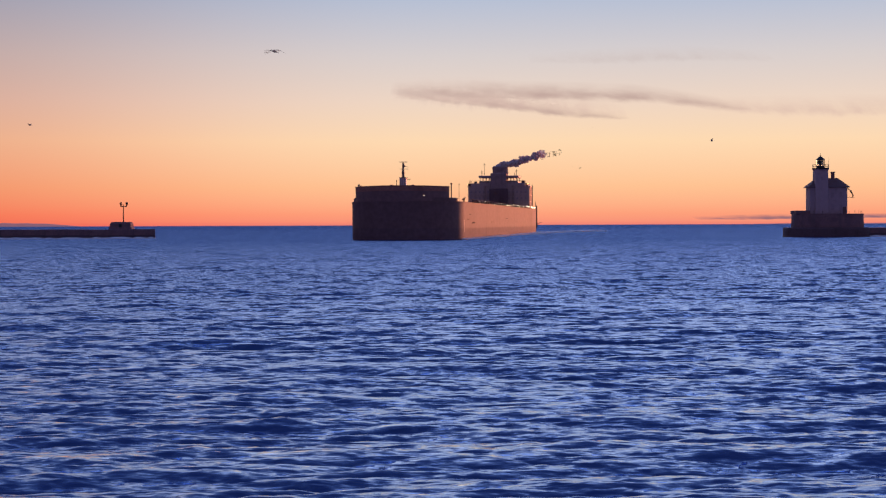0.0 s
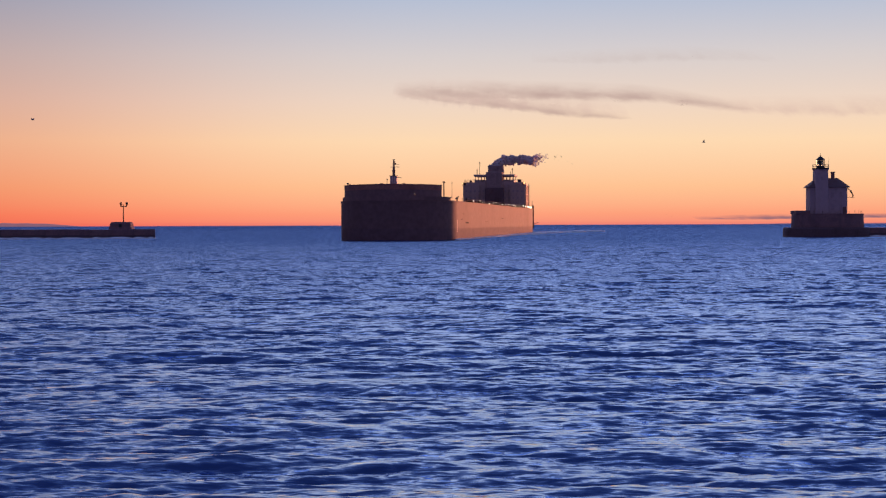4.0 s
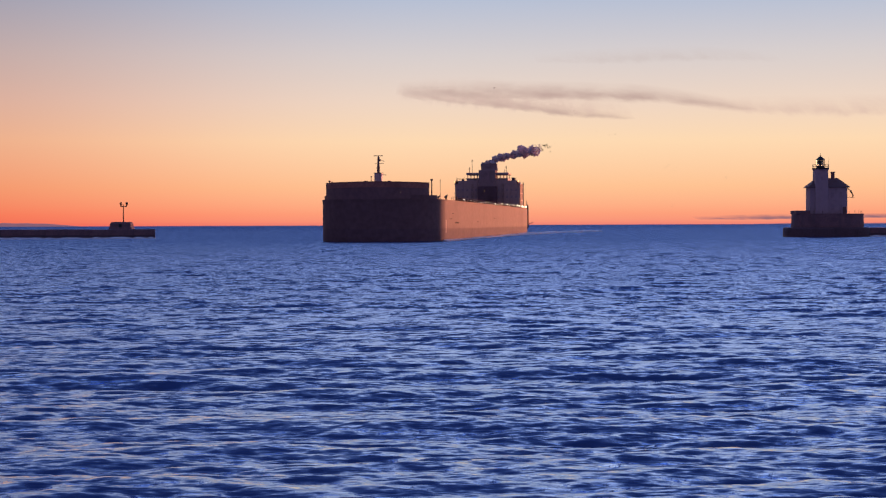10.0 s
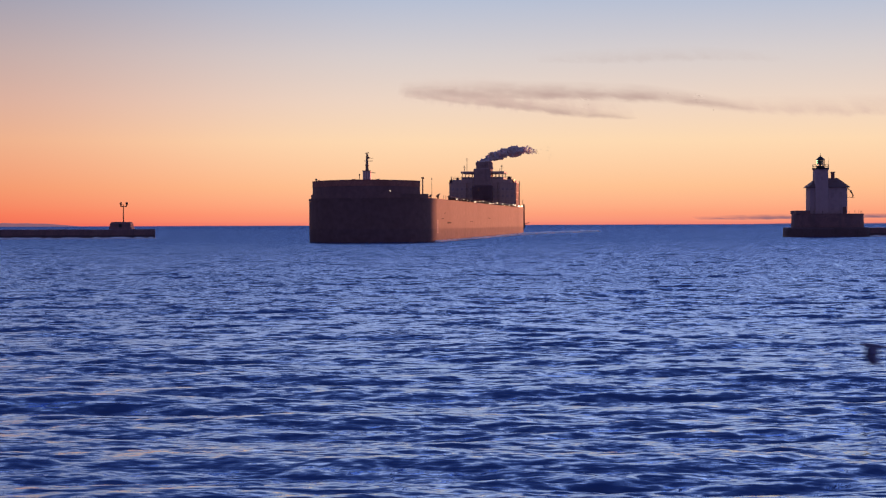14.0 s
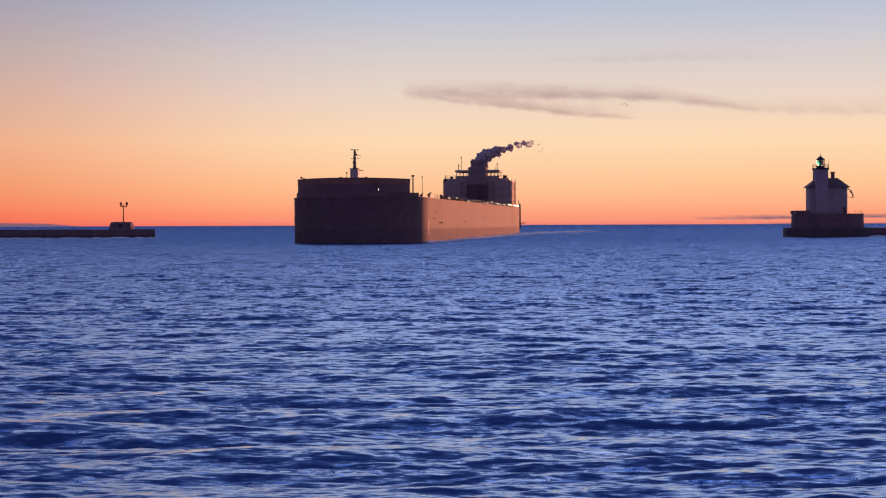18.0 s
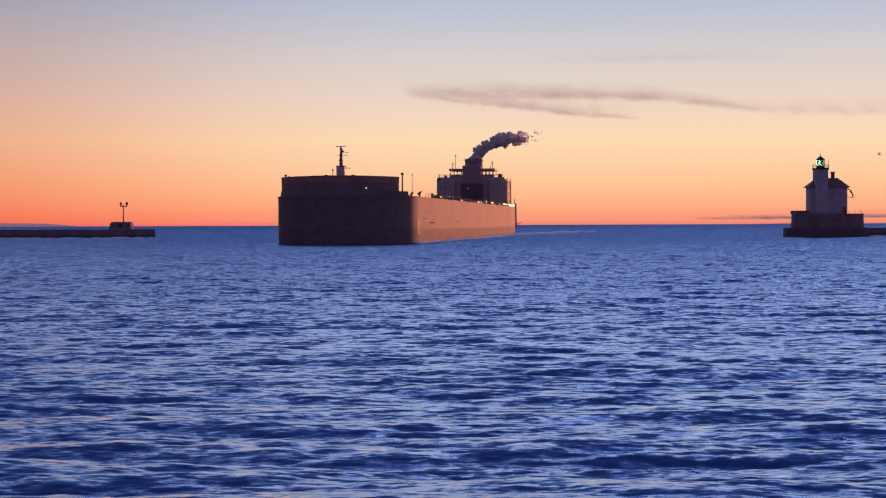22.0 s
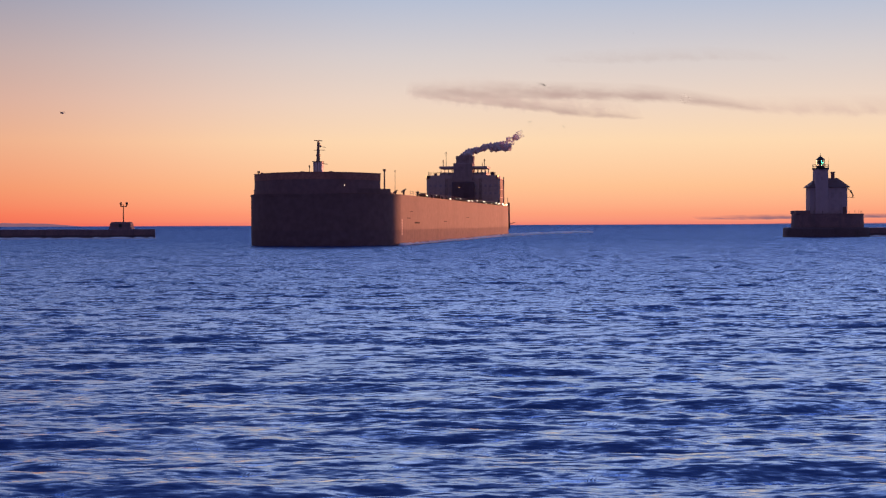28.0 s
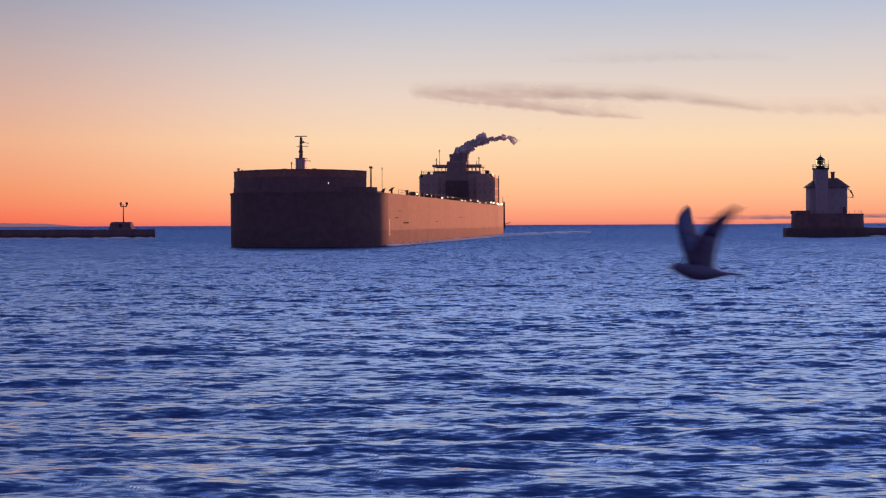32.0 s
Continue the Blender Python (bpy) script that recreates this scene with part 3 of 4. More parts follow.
# winches, vents and bitts along the deck edge
for i in range(24):
    y, kind = 58 + i * 9.3 + rng_deck.uniform(-2, 2), i % 3
    x, h = 14.4 + rng_deck.uniform(-0.5, 0.4), rng_deck.uniform(0.7, 1.25)
    if kind == 0:
        bm = rod(B(), (x, y, FREE), (x, y, FREE + h), 0.28, 0.24)
        ball(bm, (x, y - 0.15, FREE + h), 0.42, 1, (1, 1.1, 0.7))
        part("mushroom_vent", bm, STEEL, ship)
    elif kind == 1:
        bm = box(B(), x - 0.6, x + 0.6, y - 0.7, y + 0.7, FREE, FREE + 0.35, 0.06)
        rod(bm, (x - 0.7, y, FREE + h * 0.7), (x + 0.7, y, FREE + h * 0.7), 0.42, n=10)
        box(bm, x - 0.85, x - 0.65, y - 0.5, y + 0.5, FREE + 0.2, FREE + h, 0.05)
        part("mooring_winch", bm, STEEL, ship)
    else:
        bm = box(B(), x - 0.5, x + 0.5, y - 1.0, y + 1.0, FREE, FREE + 0.18, 0.04)
        for dy in (-0.6, 0.6):
            rod(bm, (x, y + dy, FREE + 0.1), (x, y + dy, FREE + h * 0.75), 0.24, 0.27, 10)
        part("bitts", bm, STEEL, ship)
# after house: tiers, bridge, funnel
AFT = 282.0
def slab(w0, w1, z0, z1, ch=1.2, y0=0.0, y1=18.4):
    """A deckhouse tier with cut corners, w0 wide half at its foot and w1 at its head."""
    return loft(B(), [[(-w + ch, AFT + y0, z), (w - ch, AFT + y0, z), (w, AFT + y0 + ch, z), (w, AFT + y1, z), (-w, AFT + y1, z), (-w, AFT + y0 + ch, z)] for w, z in ((w0, FREE + z0), (w1, FREE + z1))])


house = part("after_house", slab(13.7, 13.8, 0, 10.4, 0.5), SHIPWHITE, ship, "dim buff after house in three tiers")
part("house_shoulder", slab(12.9, 12.4, 10.4, 11.7, 0.8), SHIPWHITE, house)
# Panel added in hull paint so that this side shows the orange sunlight.
part("side_plating", box(B(), 13.6, 13.9, AFT + 0.6, AFT + 18.2, FREE, FREE + 10.2, 0.03), HULL, house, "added panel in hull paint for the after house's sunlit side")
for k, (w, z) in enumerate(((14.0, 3.4), (14.0, 6.4), (14.05, 10.3))):
    part("tier_deck", slab(w, w, z - 0.12, z + 0.08, 0.5, -0.25, 18.5), SHIPWHITE, house)
win = mesh_of("window", box(B(), -0.42, 0.42, -0.05, 0.05, -0.45, 0.45, 0.04), GLASSD)
for z in (1.7, 4.9, 7.8):
    for i in range(14):
        x = -12.2 + i * 24.4 / 13
        if abs(x) > 4.6:
            part("window", win, GLASSD, house, at=pose(x, AFT - 0.03, FREE + z))
# Dark paint on this block carries the shade of the front's recess.
part("engine_casing", box(B(), -3.9, 4.3, AFT - 2.2, AFT + 6, FREE, FREE + 9.2, 0.4), CASINGP, ship, "dark engine casing, the recess's shade put into its paint")
part("funnel_base", box(B(), -3.5, 3.6, AFT - 1.6, AFT + 6, FREE + 9.0, FREE + 16.2, 0.4), FUNNELP, ship, "mauve-grey funnel base")
# ladders, rails and boxes that break the front
rail_post = mesh_of("rail_post", rod(B(), (0, 0, 0), (0, 0, 1.05), 0.05, n=6), STEEL)
for z, w in ((10.4, 13.7), (11.7, 12.2)):
    for i in range(15):
        x = -w + 2 * w * i / 14
        if abs(x) > 4.4:
            part("rail_post", rail_post, STEEL, house, at=pose(x, AFT + 0.15, FREE + z))
    for x0, x1 in ((-w, -4.4), (4.4, w)):
        for h in (0.55, 1.05):
            part("rail", rod(B(), (x0, AFT + 0.15, FREE + z + h), (x1, AFT + 0.15, FREE + z + h), 0.045, n=6), STEEL, house)
for x, z0, z1, w in ((-13.2, 10.4, 11.6, 0.55), (-10.4, 11.7, 12.5, 0.5), (10.9, 11.7, 12.9, 0.6), (12.7, 10.4, 11.7, 0.45)):
    part("vent_box", box(B(), x - w, x + w, AFT + 0.5, AFT + 1.7, FREE + z0, FREE + z1, 0.08), CASINGP, house)
for x0, x1, z0, z1 in ((-14.8, -11.9, 1.4, 3.0), (12.6, 14.9, 0.9, 2.2)):
    part("mooring_platform", box(B(), x0, x1, AFT - 3.5, AFT - 0.3, FREE + z0 - 0.25, FREE + z0, 0.05), STEEL, house)
    part("platform_leg", rod(B(), ((x0 + x1) / 2, AFT - 3.0, FREE), ((x0 + x1) / 2, AFT - 3.0, FREE + z1), 0.2), STEEL, house)
for x in (-6.2, 6.6):
    bm = B()
    for dx in (-0.35, 0.35):
        rod(bm, (x + dx, AFT - 0.3, FREE), (x + dx, AFT - 0.3, FREE + 10.4), 0.04, n=6)
    for i in range(26):
        rod(bm, (x - 0.35, AFT - 0.3, FREE + 0.4 + 0.4 * i), (x + 0.35, AFT - 0.3, FREE + 0.4 + 0.4 * i), 0.035, n=5)
    part("ladder", bm, MASTP, house)
part("casing_light", ball(B(), (-1.2, AFT - 2.4, FREE + 7.2), 0.12), LAMPO, ship, "small lit lamp")
bridge = part("bridge_deck", box(B(), -8.7, 8.7, AFT + 1.0, AFT + 13, FREE + 11.6, FREE + 12.7, 0.15), SHIPWHITE, ship)
part("bridge_roof", box(B(), -9.0, 9.0, AFT + 0.5, AFT + 13.5, FREE + 14.2, FREE + 15.1, 0.2), SHIPWHITE, bridge)
mull = mesh_of("window_post", box(B(), -0.12, 0.12, -0.12, 0.12, 0, 1.7, 0.03), SHIPWHITE)
for y in (AFT + 1.3, AFT + 12.6):
    for i in range(13):
        part("window_post", mull, SHIPWHITE, bridge, at=pose(-8.4 + 1.4 * i, y, FREE + 12.65))
funnel = part("funnel", loft(B(), [[(sx * w, AFT + 8 + sy * d, FREE + z) for sx, sy in ((-1, -0.55), (-0.6, -1), (0.6, -1), (1, -0.55), (1, 0.55), (0.6, 1), (-0.6, 1), (-1, 0.55))] for w, d, z in ((3.5, 4, 10.5), (3.3, 3.8, 16), (3.15, 3.6, 18.9))]), FUNNELP, ship, "broad mauve-grey funnel")
part("funnel_top_band", loft(B(), [[(sx * w, AFT + 8 + sy * d, FREE + z) for sx, sy in ((-1, -0.55), (-0.6, -1), (0.6, -1), (1, -0.55), (1, 0.55), (0.6, 1), (-0.6, 1), (-1, 0.55))] for w, d, z in ((3.35, 3.8, 17.8), (3.35, 3.8, 19.1))]), FUNNELP, funnel)
for x in (-1.4, 0.2, 1.3):
    part("exhaust_pipe", rod(B(), (x, AFT + 8, FREE + 18.6), (x, AFT + 8.3, FREE + 19.9), 0.45, n=10), STEEL, funnel)
for x, y, z0, z1, r in ((-6.9, AFT + 5, 15.0, 20.6, 0.10), (-7.9, AFT + 4, 15.0, 17.4, 0.16), (7.6, AFT + 5, 15.0, 17.8, 0.14), (6.6, AFT + 7, 15.0, 16.6, 0.12), (-12.9, AFT + 0.5, 11.6, 13.0, 0.22), (11.6, AFT + 1, 11.6, 12.8, 0.25), (15.1, AFT + 2, 0, 11.0, 0.2), (15.3, LONG - 2, 0, 3.4, 0.13)):
    bm = rod(B(), (x, y, FREE + z0), (x, y, FREE + z1), r, r * 0.75)
    if z1 > 17:
        rod(bm, (x - 0.5, y, FREE + z1 - 0.6), (x + 0.5, y, FREE + z1 - 0.6), 0.06)
        box(bm, x - 0.2, x + 0.2, y - 0.2, y + 0.2, FREE + z1 - 0.3, FREE + z1 + 0.1, 0.05)
    part("antenna_mast", bm, MASTP, ship)
for x, z in ((-13.7, 11.2), (13.3, 11.3)):
    part("flood_lamp", ball(B(), (x, AFT - 1.0, FREE + z), 0.24 if x < 0 else 0.4), LAMPO, house, "lit amber flood lamp")
bm = rod(B(), (14.8, LONG - 1, 4.0), (17.8, LONG + 0.6, 5.0), 0.12)
part("stern_spar", bm, STEEL, ship)
part("stern_fender", rod(B(), (15.6, LONG, 2.5), (15.6, LONG, FREE + 1.6), 0.4, 0.3), STEEL, ship)
# marks on the port side, raised plate strips
for y, z, l, h in ((42.5, 4.85, 4.0, 0.34), (29, 5.9, 2.2, 0.16), (33, 7.4, 2.0, 0.14), (96, 5.2, 3.0, 0.12), (150, 6.4, 4.0, 0.12)):
    part("hull_mark", box(B(), BEAM - 0.02, BEAM + 0.03, y - l, y + l, z - h / 2, z + h / 2), MARK, hull)
for z in (2.4, 3.0, 3.6, 4.2, 4.8, 5.4):
    part("draught_mark", box(B(), BEAM - 0.02, BEAM + 0.03, 18.0, 19.4, z - 0.14, z + 0.14), PALEMARK, hull, "pale painted draught mark")
# white water at the stem and along the side, made of low rolls
rng = random.Random(5)
for i in range(14):
    y0, y1 = 15 + i * 20.3, 15 + (i + 1) * 20.3 + 0.5
    rings = []
    for k in range(15):
        y = y0 + (y1 - y0) * k / 14
        h = (0.3 + 0.26 * (i / 13) ** 2) * (0.55 + rng.random()) * (0.3 if k in (0, 14) else 1.0)
        w = 0.5 + 0.5 * rng.random() + 0.5 * i / 13
        rings.append([(16.2, y, -0.4), (16.2, y, h), (16.45 + w * 0.3, y, h * 0.95), (16.5 + w, y, h * 0.25), (16.6 + w, y, -0.4)])
    part("wash", loft(B(), rings), FOAM, ship, at=pose(0, 0, 0))

# white water boiling at the quarter, and the long pale wake astern, in broken streaks
foam_meshes = []
for k in range(5):
    bm = ball(B(), (0, 0, 0), 1.0, 3)
    for v in bm.verts:
        v.co *= 1 + 0.5 * noise.noise(v.co * 1.7 + Vector((k * 9, 0, 0))) + 0.25 * noise.noise(v.co * 4 + Vector((0, k * 9, 0)))
    foam_meshes.append(mesh_of("foam", bm, FOAM, True))
for i in range(26):
    s = i / 25
    part("foam", foam_meshes[i % 5], FOAM, ship, at=Matrix.LocRotScale((17.2 + 2.2 * s + rng.uniform(-1.2, 1.6), LONG - 55 + 66 * s + rng.uniform(-2, 2), 0.0), None, (rng.uniform(0.6, 1.8), rng.uniform(1.5, 4.0), rng.uniform(0.25, 0.5) * (0.4 + s))))
for i in range(58):
    s = (i / 57) ** 0.9
    part("foam", foam_meshes[i % 5], FOAM, ship, at=Matrix.LocRotScale((15 + 20 * s + rng.uniform(-2.5, 2.5) * (1 + s), LONG + 4 + 210 * s + rng.uniform(-5, 5), 0.0), None, (rng.uniform(1.2, 4.5), rng.uniform(3.0, 8.0), rng.uniform(0.35, 0.75))))

# ---- smoke ----
MOUTH = Vector((0.2, AFT + 8, FREE + 19.3))
plume = thing("smoke_plume", pose(0, 0, 0), "torn grey-mauve smoke trailing from the ship's funnel", "smoke")
mouth = part("smoke_root", ball(B(), (0, 0, 0), 0.8, 1), FUNNELP, plume, at=Matrix.Translation(MOUTH))
SMOKE = smoke_material(mouth, 9.0, 27.0)
puff_meshes = []
for k in range(8):
    bm = ball(B(), (0, 0, 0), 1.0, 4)
    for v in bm.verts:
        d = v.co.normalized()
        grow = 1.0 + 0.6 * noise.noise(d * 1.4 + Vector((k * 7, 0, 3))) + 0.35 * noise.noise(d * 3.6 + Vector((0, k * 5, 0))) + 0.2 * noise.noise(d * 8 + Vector((0, 0, k)))
        v.co = Vector((d.x * 1.45, d.y * 1.1, d.z * 0.95)) * grow * (0.95 + 0.1 * (k * 3 % 8))
    puff_meshes.append(mesh_of("puff", bm, SMOKE, True))
puffs = []
for k in range(150):
    born = -7.5 + k * 0.265
    # thick and thin spells of the funnel's smoke
    size = np.interp(born, (-6, -3.5, -1, 0.5, 4, 5.5, 8, 9.3, 11, 12.3, 14.2, 15.3, 16.1, 19, 21, 23.3, 24.5, 26, 27.5, 28.1, 28.4, 29.2, 29.8, 32), (1.0, 0.8, 0.75, 1.0, 1.05, 1.1, 0.7, 0.75, 1.05, 1.05, 0.55, 0.45, 1.1, 1.15, 1.05, 0.6, 0.9, 0.65, 0.62, 0.45, 0.6, 0.42, 0.85, 1.1)) * 1.15
    ob = part("puff", puff_meshes[k % 8], SMOKE, plume)
    ob.scale = (float(size),) * 3
    puffs.append((ob, born))

# ---- lighthouse on its crib ----
def build_lighthouse():
    """x across, y away, z up from the water; the crib's middle at x = 122."""
    D = 540.0
    lh = thing("lighthouse", pose(122.5, D, 0), "small white lighthouse with red hip roof on a concrete crib", "lighthouse")

    def oval(x0, x1, hy, z, n=40, sq=3.2):
        c, a = (x0 + x1) / 2, (x1 - x0) / 2
        return [(c + a * math.copysign(abs(math.cos(q)) ** (2 / sq), math.cos(q)), hy * math.copysign(abs(math.sin(q)) ** (2 / sq), math.sin(q)), z) for q in (2 * math.pi * i / n for i in range(n))]

    part("footing", loft(B(), [oval(-13.8, 13.0, 8.0, -4), oval(-13.8, 13.0, 8.0, 2.6), oval(-13.5, 12.8, 7.8, 3.0)]), WETCONC, lh, "wet dark concrete footing")
    crib = part("crib", loft(B(), [oval(-11.3, 11.3, 6.4, 2.9), oval(-11.1, 11.1, 6.2, 7.2)]), CONC, lh, "weathered concrete crib")
    part("crib_coping", loft(B(), [oval(-11.15, 11.2, 6.3, 7.0), oval(-11.15, 11.2, 6.3, 7.35)]), CONC, crib)
    part("upper_block", box(B(), -10.85, -6.4, -4.6, 4.6, 7.3, 8.35, 0.15), CONC, crib)
    house = part("house", box(B(), -6.2, 5.66, -3.0, 3.0, 7.3, 15.7, 0.08), WALLW, lh, "white two-storey keeper's house")
    part("string_course", box(B(), -6.22, 5.68, -3.02, 3.02, 11.42, 11.5, 0.01), WALLW, house)
    bm = loft(B(), [[(-6.8, -3.6, 15.6), (6.3, -3.6, 15.6), (6.3, 3.6, 15.6), (-6.8, 3.6, 15.6)], [(-6.8, -3.6, 15.85), (6.3, -3.6, 15.85), (6.3, 3.6, 15.85), (-6.8, 3.6, 15.85)], [(-3.6, -0.4, 18.7), (3.2, -0.4, 18.7), (3.2, 0.4, 18.7), (-3.6, 0.4, 18.7)]])
    roof = part("roof", bm, ROOFR, lh, "dull red hip roof")
    part("chimney", box(B(), 1.2, 2.2, -0.5, 0.5, 18.2, 20.6, 0.06), CONC, roof)
    part("chimney_cap", box(B(), 1.05, 2.35, -0.65, 0.65, 20.4, 20.7, 0.05), CONC, roof)
    for x in (1.0, 3.6):
        for z in (9.4, 13.3):
            w = part("window", box(B(), x - 0.5, x + 0.5, -3.06, -2.98, z - 0.85, z + 0.85, 0.02), PALEPANE, house)
            part("window_sill", box(B(), x - 0.6, x + 0.6, -3.08, -3.0, z - 0.95, z - 0.86, 0.02), WALLW, w)
            part("window_bar", box(B(), x - 0.5, x + 0.5, -3.08, -3.05, z - 0.04, z + 0.04), WALLW, w)
            part("window_lintel", box(B(), x - 0.6, x + 0.6, -3.06, -3.0, z + 0.86, z + 0.98, 0.02), WALLW, w)
    tx, ty = -2.55, -1.62

    def ring(r, z, n=24):
        return [(tx + r * math.cos(2 * math.pi * i / n), ty + r * math.sin(2 * math.pi * i / n), z) for i in range(n)]

    def square(w, z, c=0.1):
        return [(tx + sx * w - c * (k in (0, 3)) * sx, ty + sy * w - c * (k in (1, 2)) * sy, z) for k, sx, sy in ((0, -1, -1), (1, -1, -1), (1, -1, 1), (3, -1, 1), (3, 1, 1), (2, 1, 1), (2, 1, -1), (0, 1, -1))]

    tower = part("tower", loft(B(), [square(2.12, 7.3), square(2.02, 21.2), square(2.3, 21.5)]), WALLW, lh, "square white light tower")
    part("tower_window", box(B(), tx - 0.3, tx + 0.3, ty - 2.08, ty - 1.95, 18.0, 19.1, 0.02), PALEPANE, tower)
    part("gallery", loft(B(), [ring(2.55, 21.45), ring(2.65, 21.8)]), IRON, tower)
    for i in range(10):
        q = 2 * math.pi * i / 10
        part("gallery_post", rod(B(), (tx + 2.5 * math.cos(q), ty + 2.5 * math.sin(q), 21.7), (tx + 2.5 * math.cos(q), ty + 2.5 * math.sin(q), 22.9), 0.06, n=6), IRON, tower)
    for z in (22.3, 22.9):
        bm = B()
        for i in range(20):
            a, b = (2 * math.pi * k / 20 for k in (i, i + 1))
            rod(bm, (tx + 2.5 * math.cos(a), ty + 2.5 * math.sin(a), z), (tx + 2.5 * math.cos(b), ty + 2.5 * math.sin(b), z), 0.04, n=5)
        part("gallery_rail", bm, IRON, tower)
    lantern = part("lantern_base", loft(B(), [ring(1.3, 21.7, 10), ring(1.3, 22.6, 10)]), IRON, tower)
    for i in range(10):
        a, b = (2 * math.pi * k / 10 for k in (i, i + 1))
        part("mullion", rod(B(), (tx + 1.3 * math.cos(a), ty + 1.3 * math.sin(a), 22.6), (tx + 1.3 * math.cos(a), ty + 1.3 * math.sin(a), 24.4), 0.06, n=6), IRON, lantern)
        bm = loft(B(), [[(tx + 1.24 * math.cos(q), ty + 1.24 * math.sin(q), z) for q in (a, b)] for z in (22.6, 24.4)], close=False, caps=False)
        pane = part("pane", bm, PANE, lantern, "clear lantern glass")
        pane.visible_shadow = False
    part("lantern_roof", loft(B(), [ring(1.55, 24.35, 10), ring(1.5, 24.5, 10), ring(0.75, 25.2, 10), ring(0.3, 25.5, 10)]), IRON, tower)
    bm = rod(B(), (tx, ty, 25.4), (tx, ty, 26.6), 0.06)
    ball(bm, (tx, ty, 25.7), 0.28)
    part("finial", bm, IRON, tower)
    # scattering drum added to widen the lamp's glow
    part("lens", loft(B(), [ring(0.85, 22.7, 20), ring(1.02, 23.1, 20), ring(1.02, 23.9, 20), ring(0.85, 24.3, 20)], caps=False), LENS, tower, "glass lens added to spread the beacon's glow", smooth=True)
    part("beacon_pedestal", rod(B(), (tx, ty, 21.8), (tx, ty, 22.95), 0.25), IRON, tower)
    part("beacon", rod(B(), (tx, ty, 22.95), (tx, ty, 24.05), 0.22, n=16), LAMPG, tower, "green beacon lamp")
    # unseen hood, added to block the lamp between its flashes
    # turning hood round the lamp, open over a quarter of its circle
    bm = B()
    inner, outer = [], []
    for i in range(25):
        q = radians(18.5 + 323 * i / 24)
        inner.append((0.66 * math.cos(q), 0.66 * math.sin(q)))
        outer.append((0.7 * math.cos(q), 0.7 * math.sin(q)))
    sect = inner + outer[::-1]
    loft(bm, [[(x, y, z) for x, y in sect] for z in (-0.6, 0.6)], caps=False)
    for z in (-0.62, 0.62):
        rod(bm, (0, 0, z - 0.02), (0, 0, z + 0.02), 0.7, n=24)
    hood = part("beacon_hood", bm, SCREEN, lh, "added blackened hood turning round the lamp to time its flashes", at=pose(tx, ty, 23.5))
    part("antenna", rod(B(), (tx + 2.6, ty, 21.8), (tx + 2.6, ty, 25.0), 0.04, n=5), IRON, tower)
    # boat davit on the gable
    bm = rod(B(), (5.9, -2, 15.4), (6.9, -2, 14.6), 0.14)
    rod(bm, (6.9, -2, 14.6), (7.7, -2, 13.2), 0.3, 0.16)
    rod(bm, (7.7, -2, 13.2), (7.5, -2, 12.4), 0.2)
    rod(bm, (5.6, -2, 12.6), (8.2, -2, 12.4), 0.06)
    part("davit", bm, IRON, lh)
    part("door", box(B(), 4.2, 5.3, -3.08, -2.98, 7.35, 9.5, 0.02), ROOFR, house)
    for i in range(14):
        q = math.pi * (1 + i / 13)
        x, y = 10.6 * math.copysign(abs(math.cos(q)) ** 0.62, math.cos(q)), 5.9 * -abs(math.sin(q)) ** 0.62
        if x > -6:
            part("rail_post", rod(B(), (x, y, 7.3), (x, y, 8.3), 0.04, n=5), IRON, crib)
    return lh, hood, (tx, ty)


lighthouse, hood, hood_at = build_lighthouse()


def pier(name, x0, x1, y, depth, top, label, turn=0.0):
    h = (x1 - x0) / 2
    p = thing(name, pose(x1 - h * math.cos(radians(turn)), y - h * math.sin(radians(turn)), 0, 0, 0, turn), label, "pier")
    n = max(3, int(abs(x1 - x0) / 7))
    part("core", box(B(), -h + 0.3, h - 0.3, -depth / 2 + 0.25, depth / 2 - 0.2, -4, top - 0.3), WETCONC, p)
    w = (x1 - x0) / n
    for i in range(n):
        r = random.Random(i * 3 + int(x1))
        bm = box(B(), -w / 2 + 0.04, w / 2 - 0.04, -depth / 2 + r.uniform(0, 0.1), depth / 2, -4, top - r.uniform(0, 0.12), 0.12)
        part("concrete_block", bm, CONC, p, at=pose((i + 0.5) * w - (x1 - x0) / 2, 0, 0))
        bm = box(B(), -w / 2 + 0.04, w / 2 - 0.04, -0.45, 0.5, -4, 1.3 - r.uniform(0, 0.2), 0.1)
        part("wet_footing", bm, WETCONC, p, at=pose((i + 0.5) * w - (x1 - x0) / 2, -depth / 2, 0))
    # white ridge stands in for the bright reflecting water at the pier's foot
    rw = random.Random(int(x1) + 7)
    rings = []
    steps = int((x1 - x0) / 1.5)
    for i in range(steps + 1):
        k = rw.random()
        q, w = -h + 2 * h * i / steps, 0.5 + 1.6 * k
        z = (0.25 + 0.45 * rw.random()) * (0.4 if i in (0, steps) else 1.0)
        rings.append([(q, -depth / 2 - 0.3, -0.4), (q, -depth / 2 - 0.3, z), (q, -depth / 2 - 0.4 - w * 0.5, z * 0.8), (q, -depth / 2 - 0.5 - w, -0.4)])
    tagged(part("wash", loft(B(), rings), FOAM, None, at=p.matrix_basis.copy()), "raised white line for the bright reflecting water along the breakwater", "foam", kind="structure")
    return p


pier("pier_right", 134.5, 310, 543, 9, 2.9, "low concrete pier running out to the lighthouse")
pier("pier_left", -260, -96.5, 567, 9, 3.15, "low dark concrete breakwater with a light hut", 13.0)


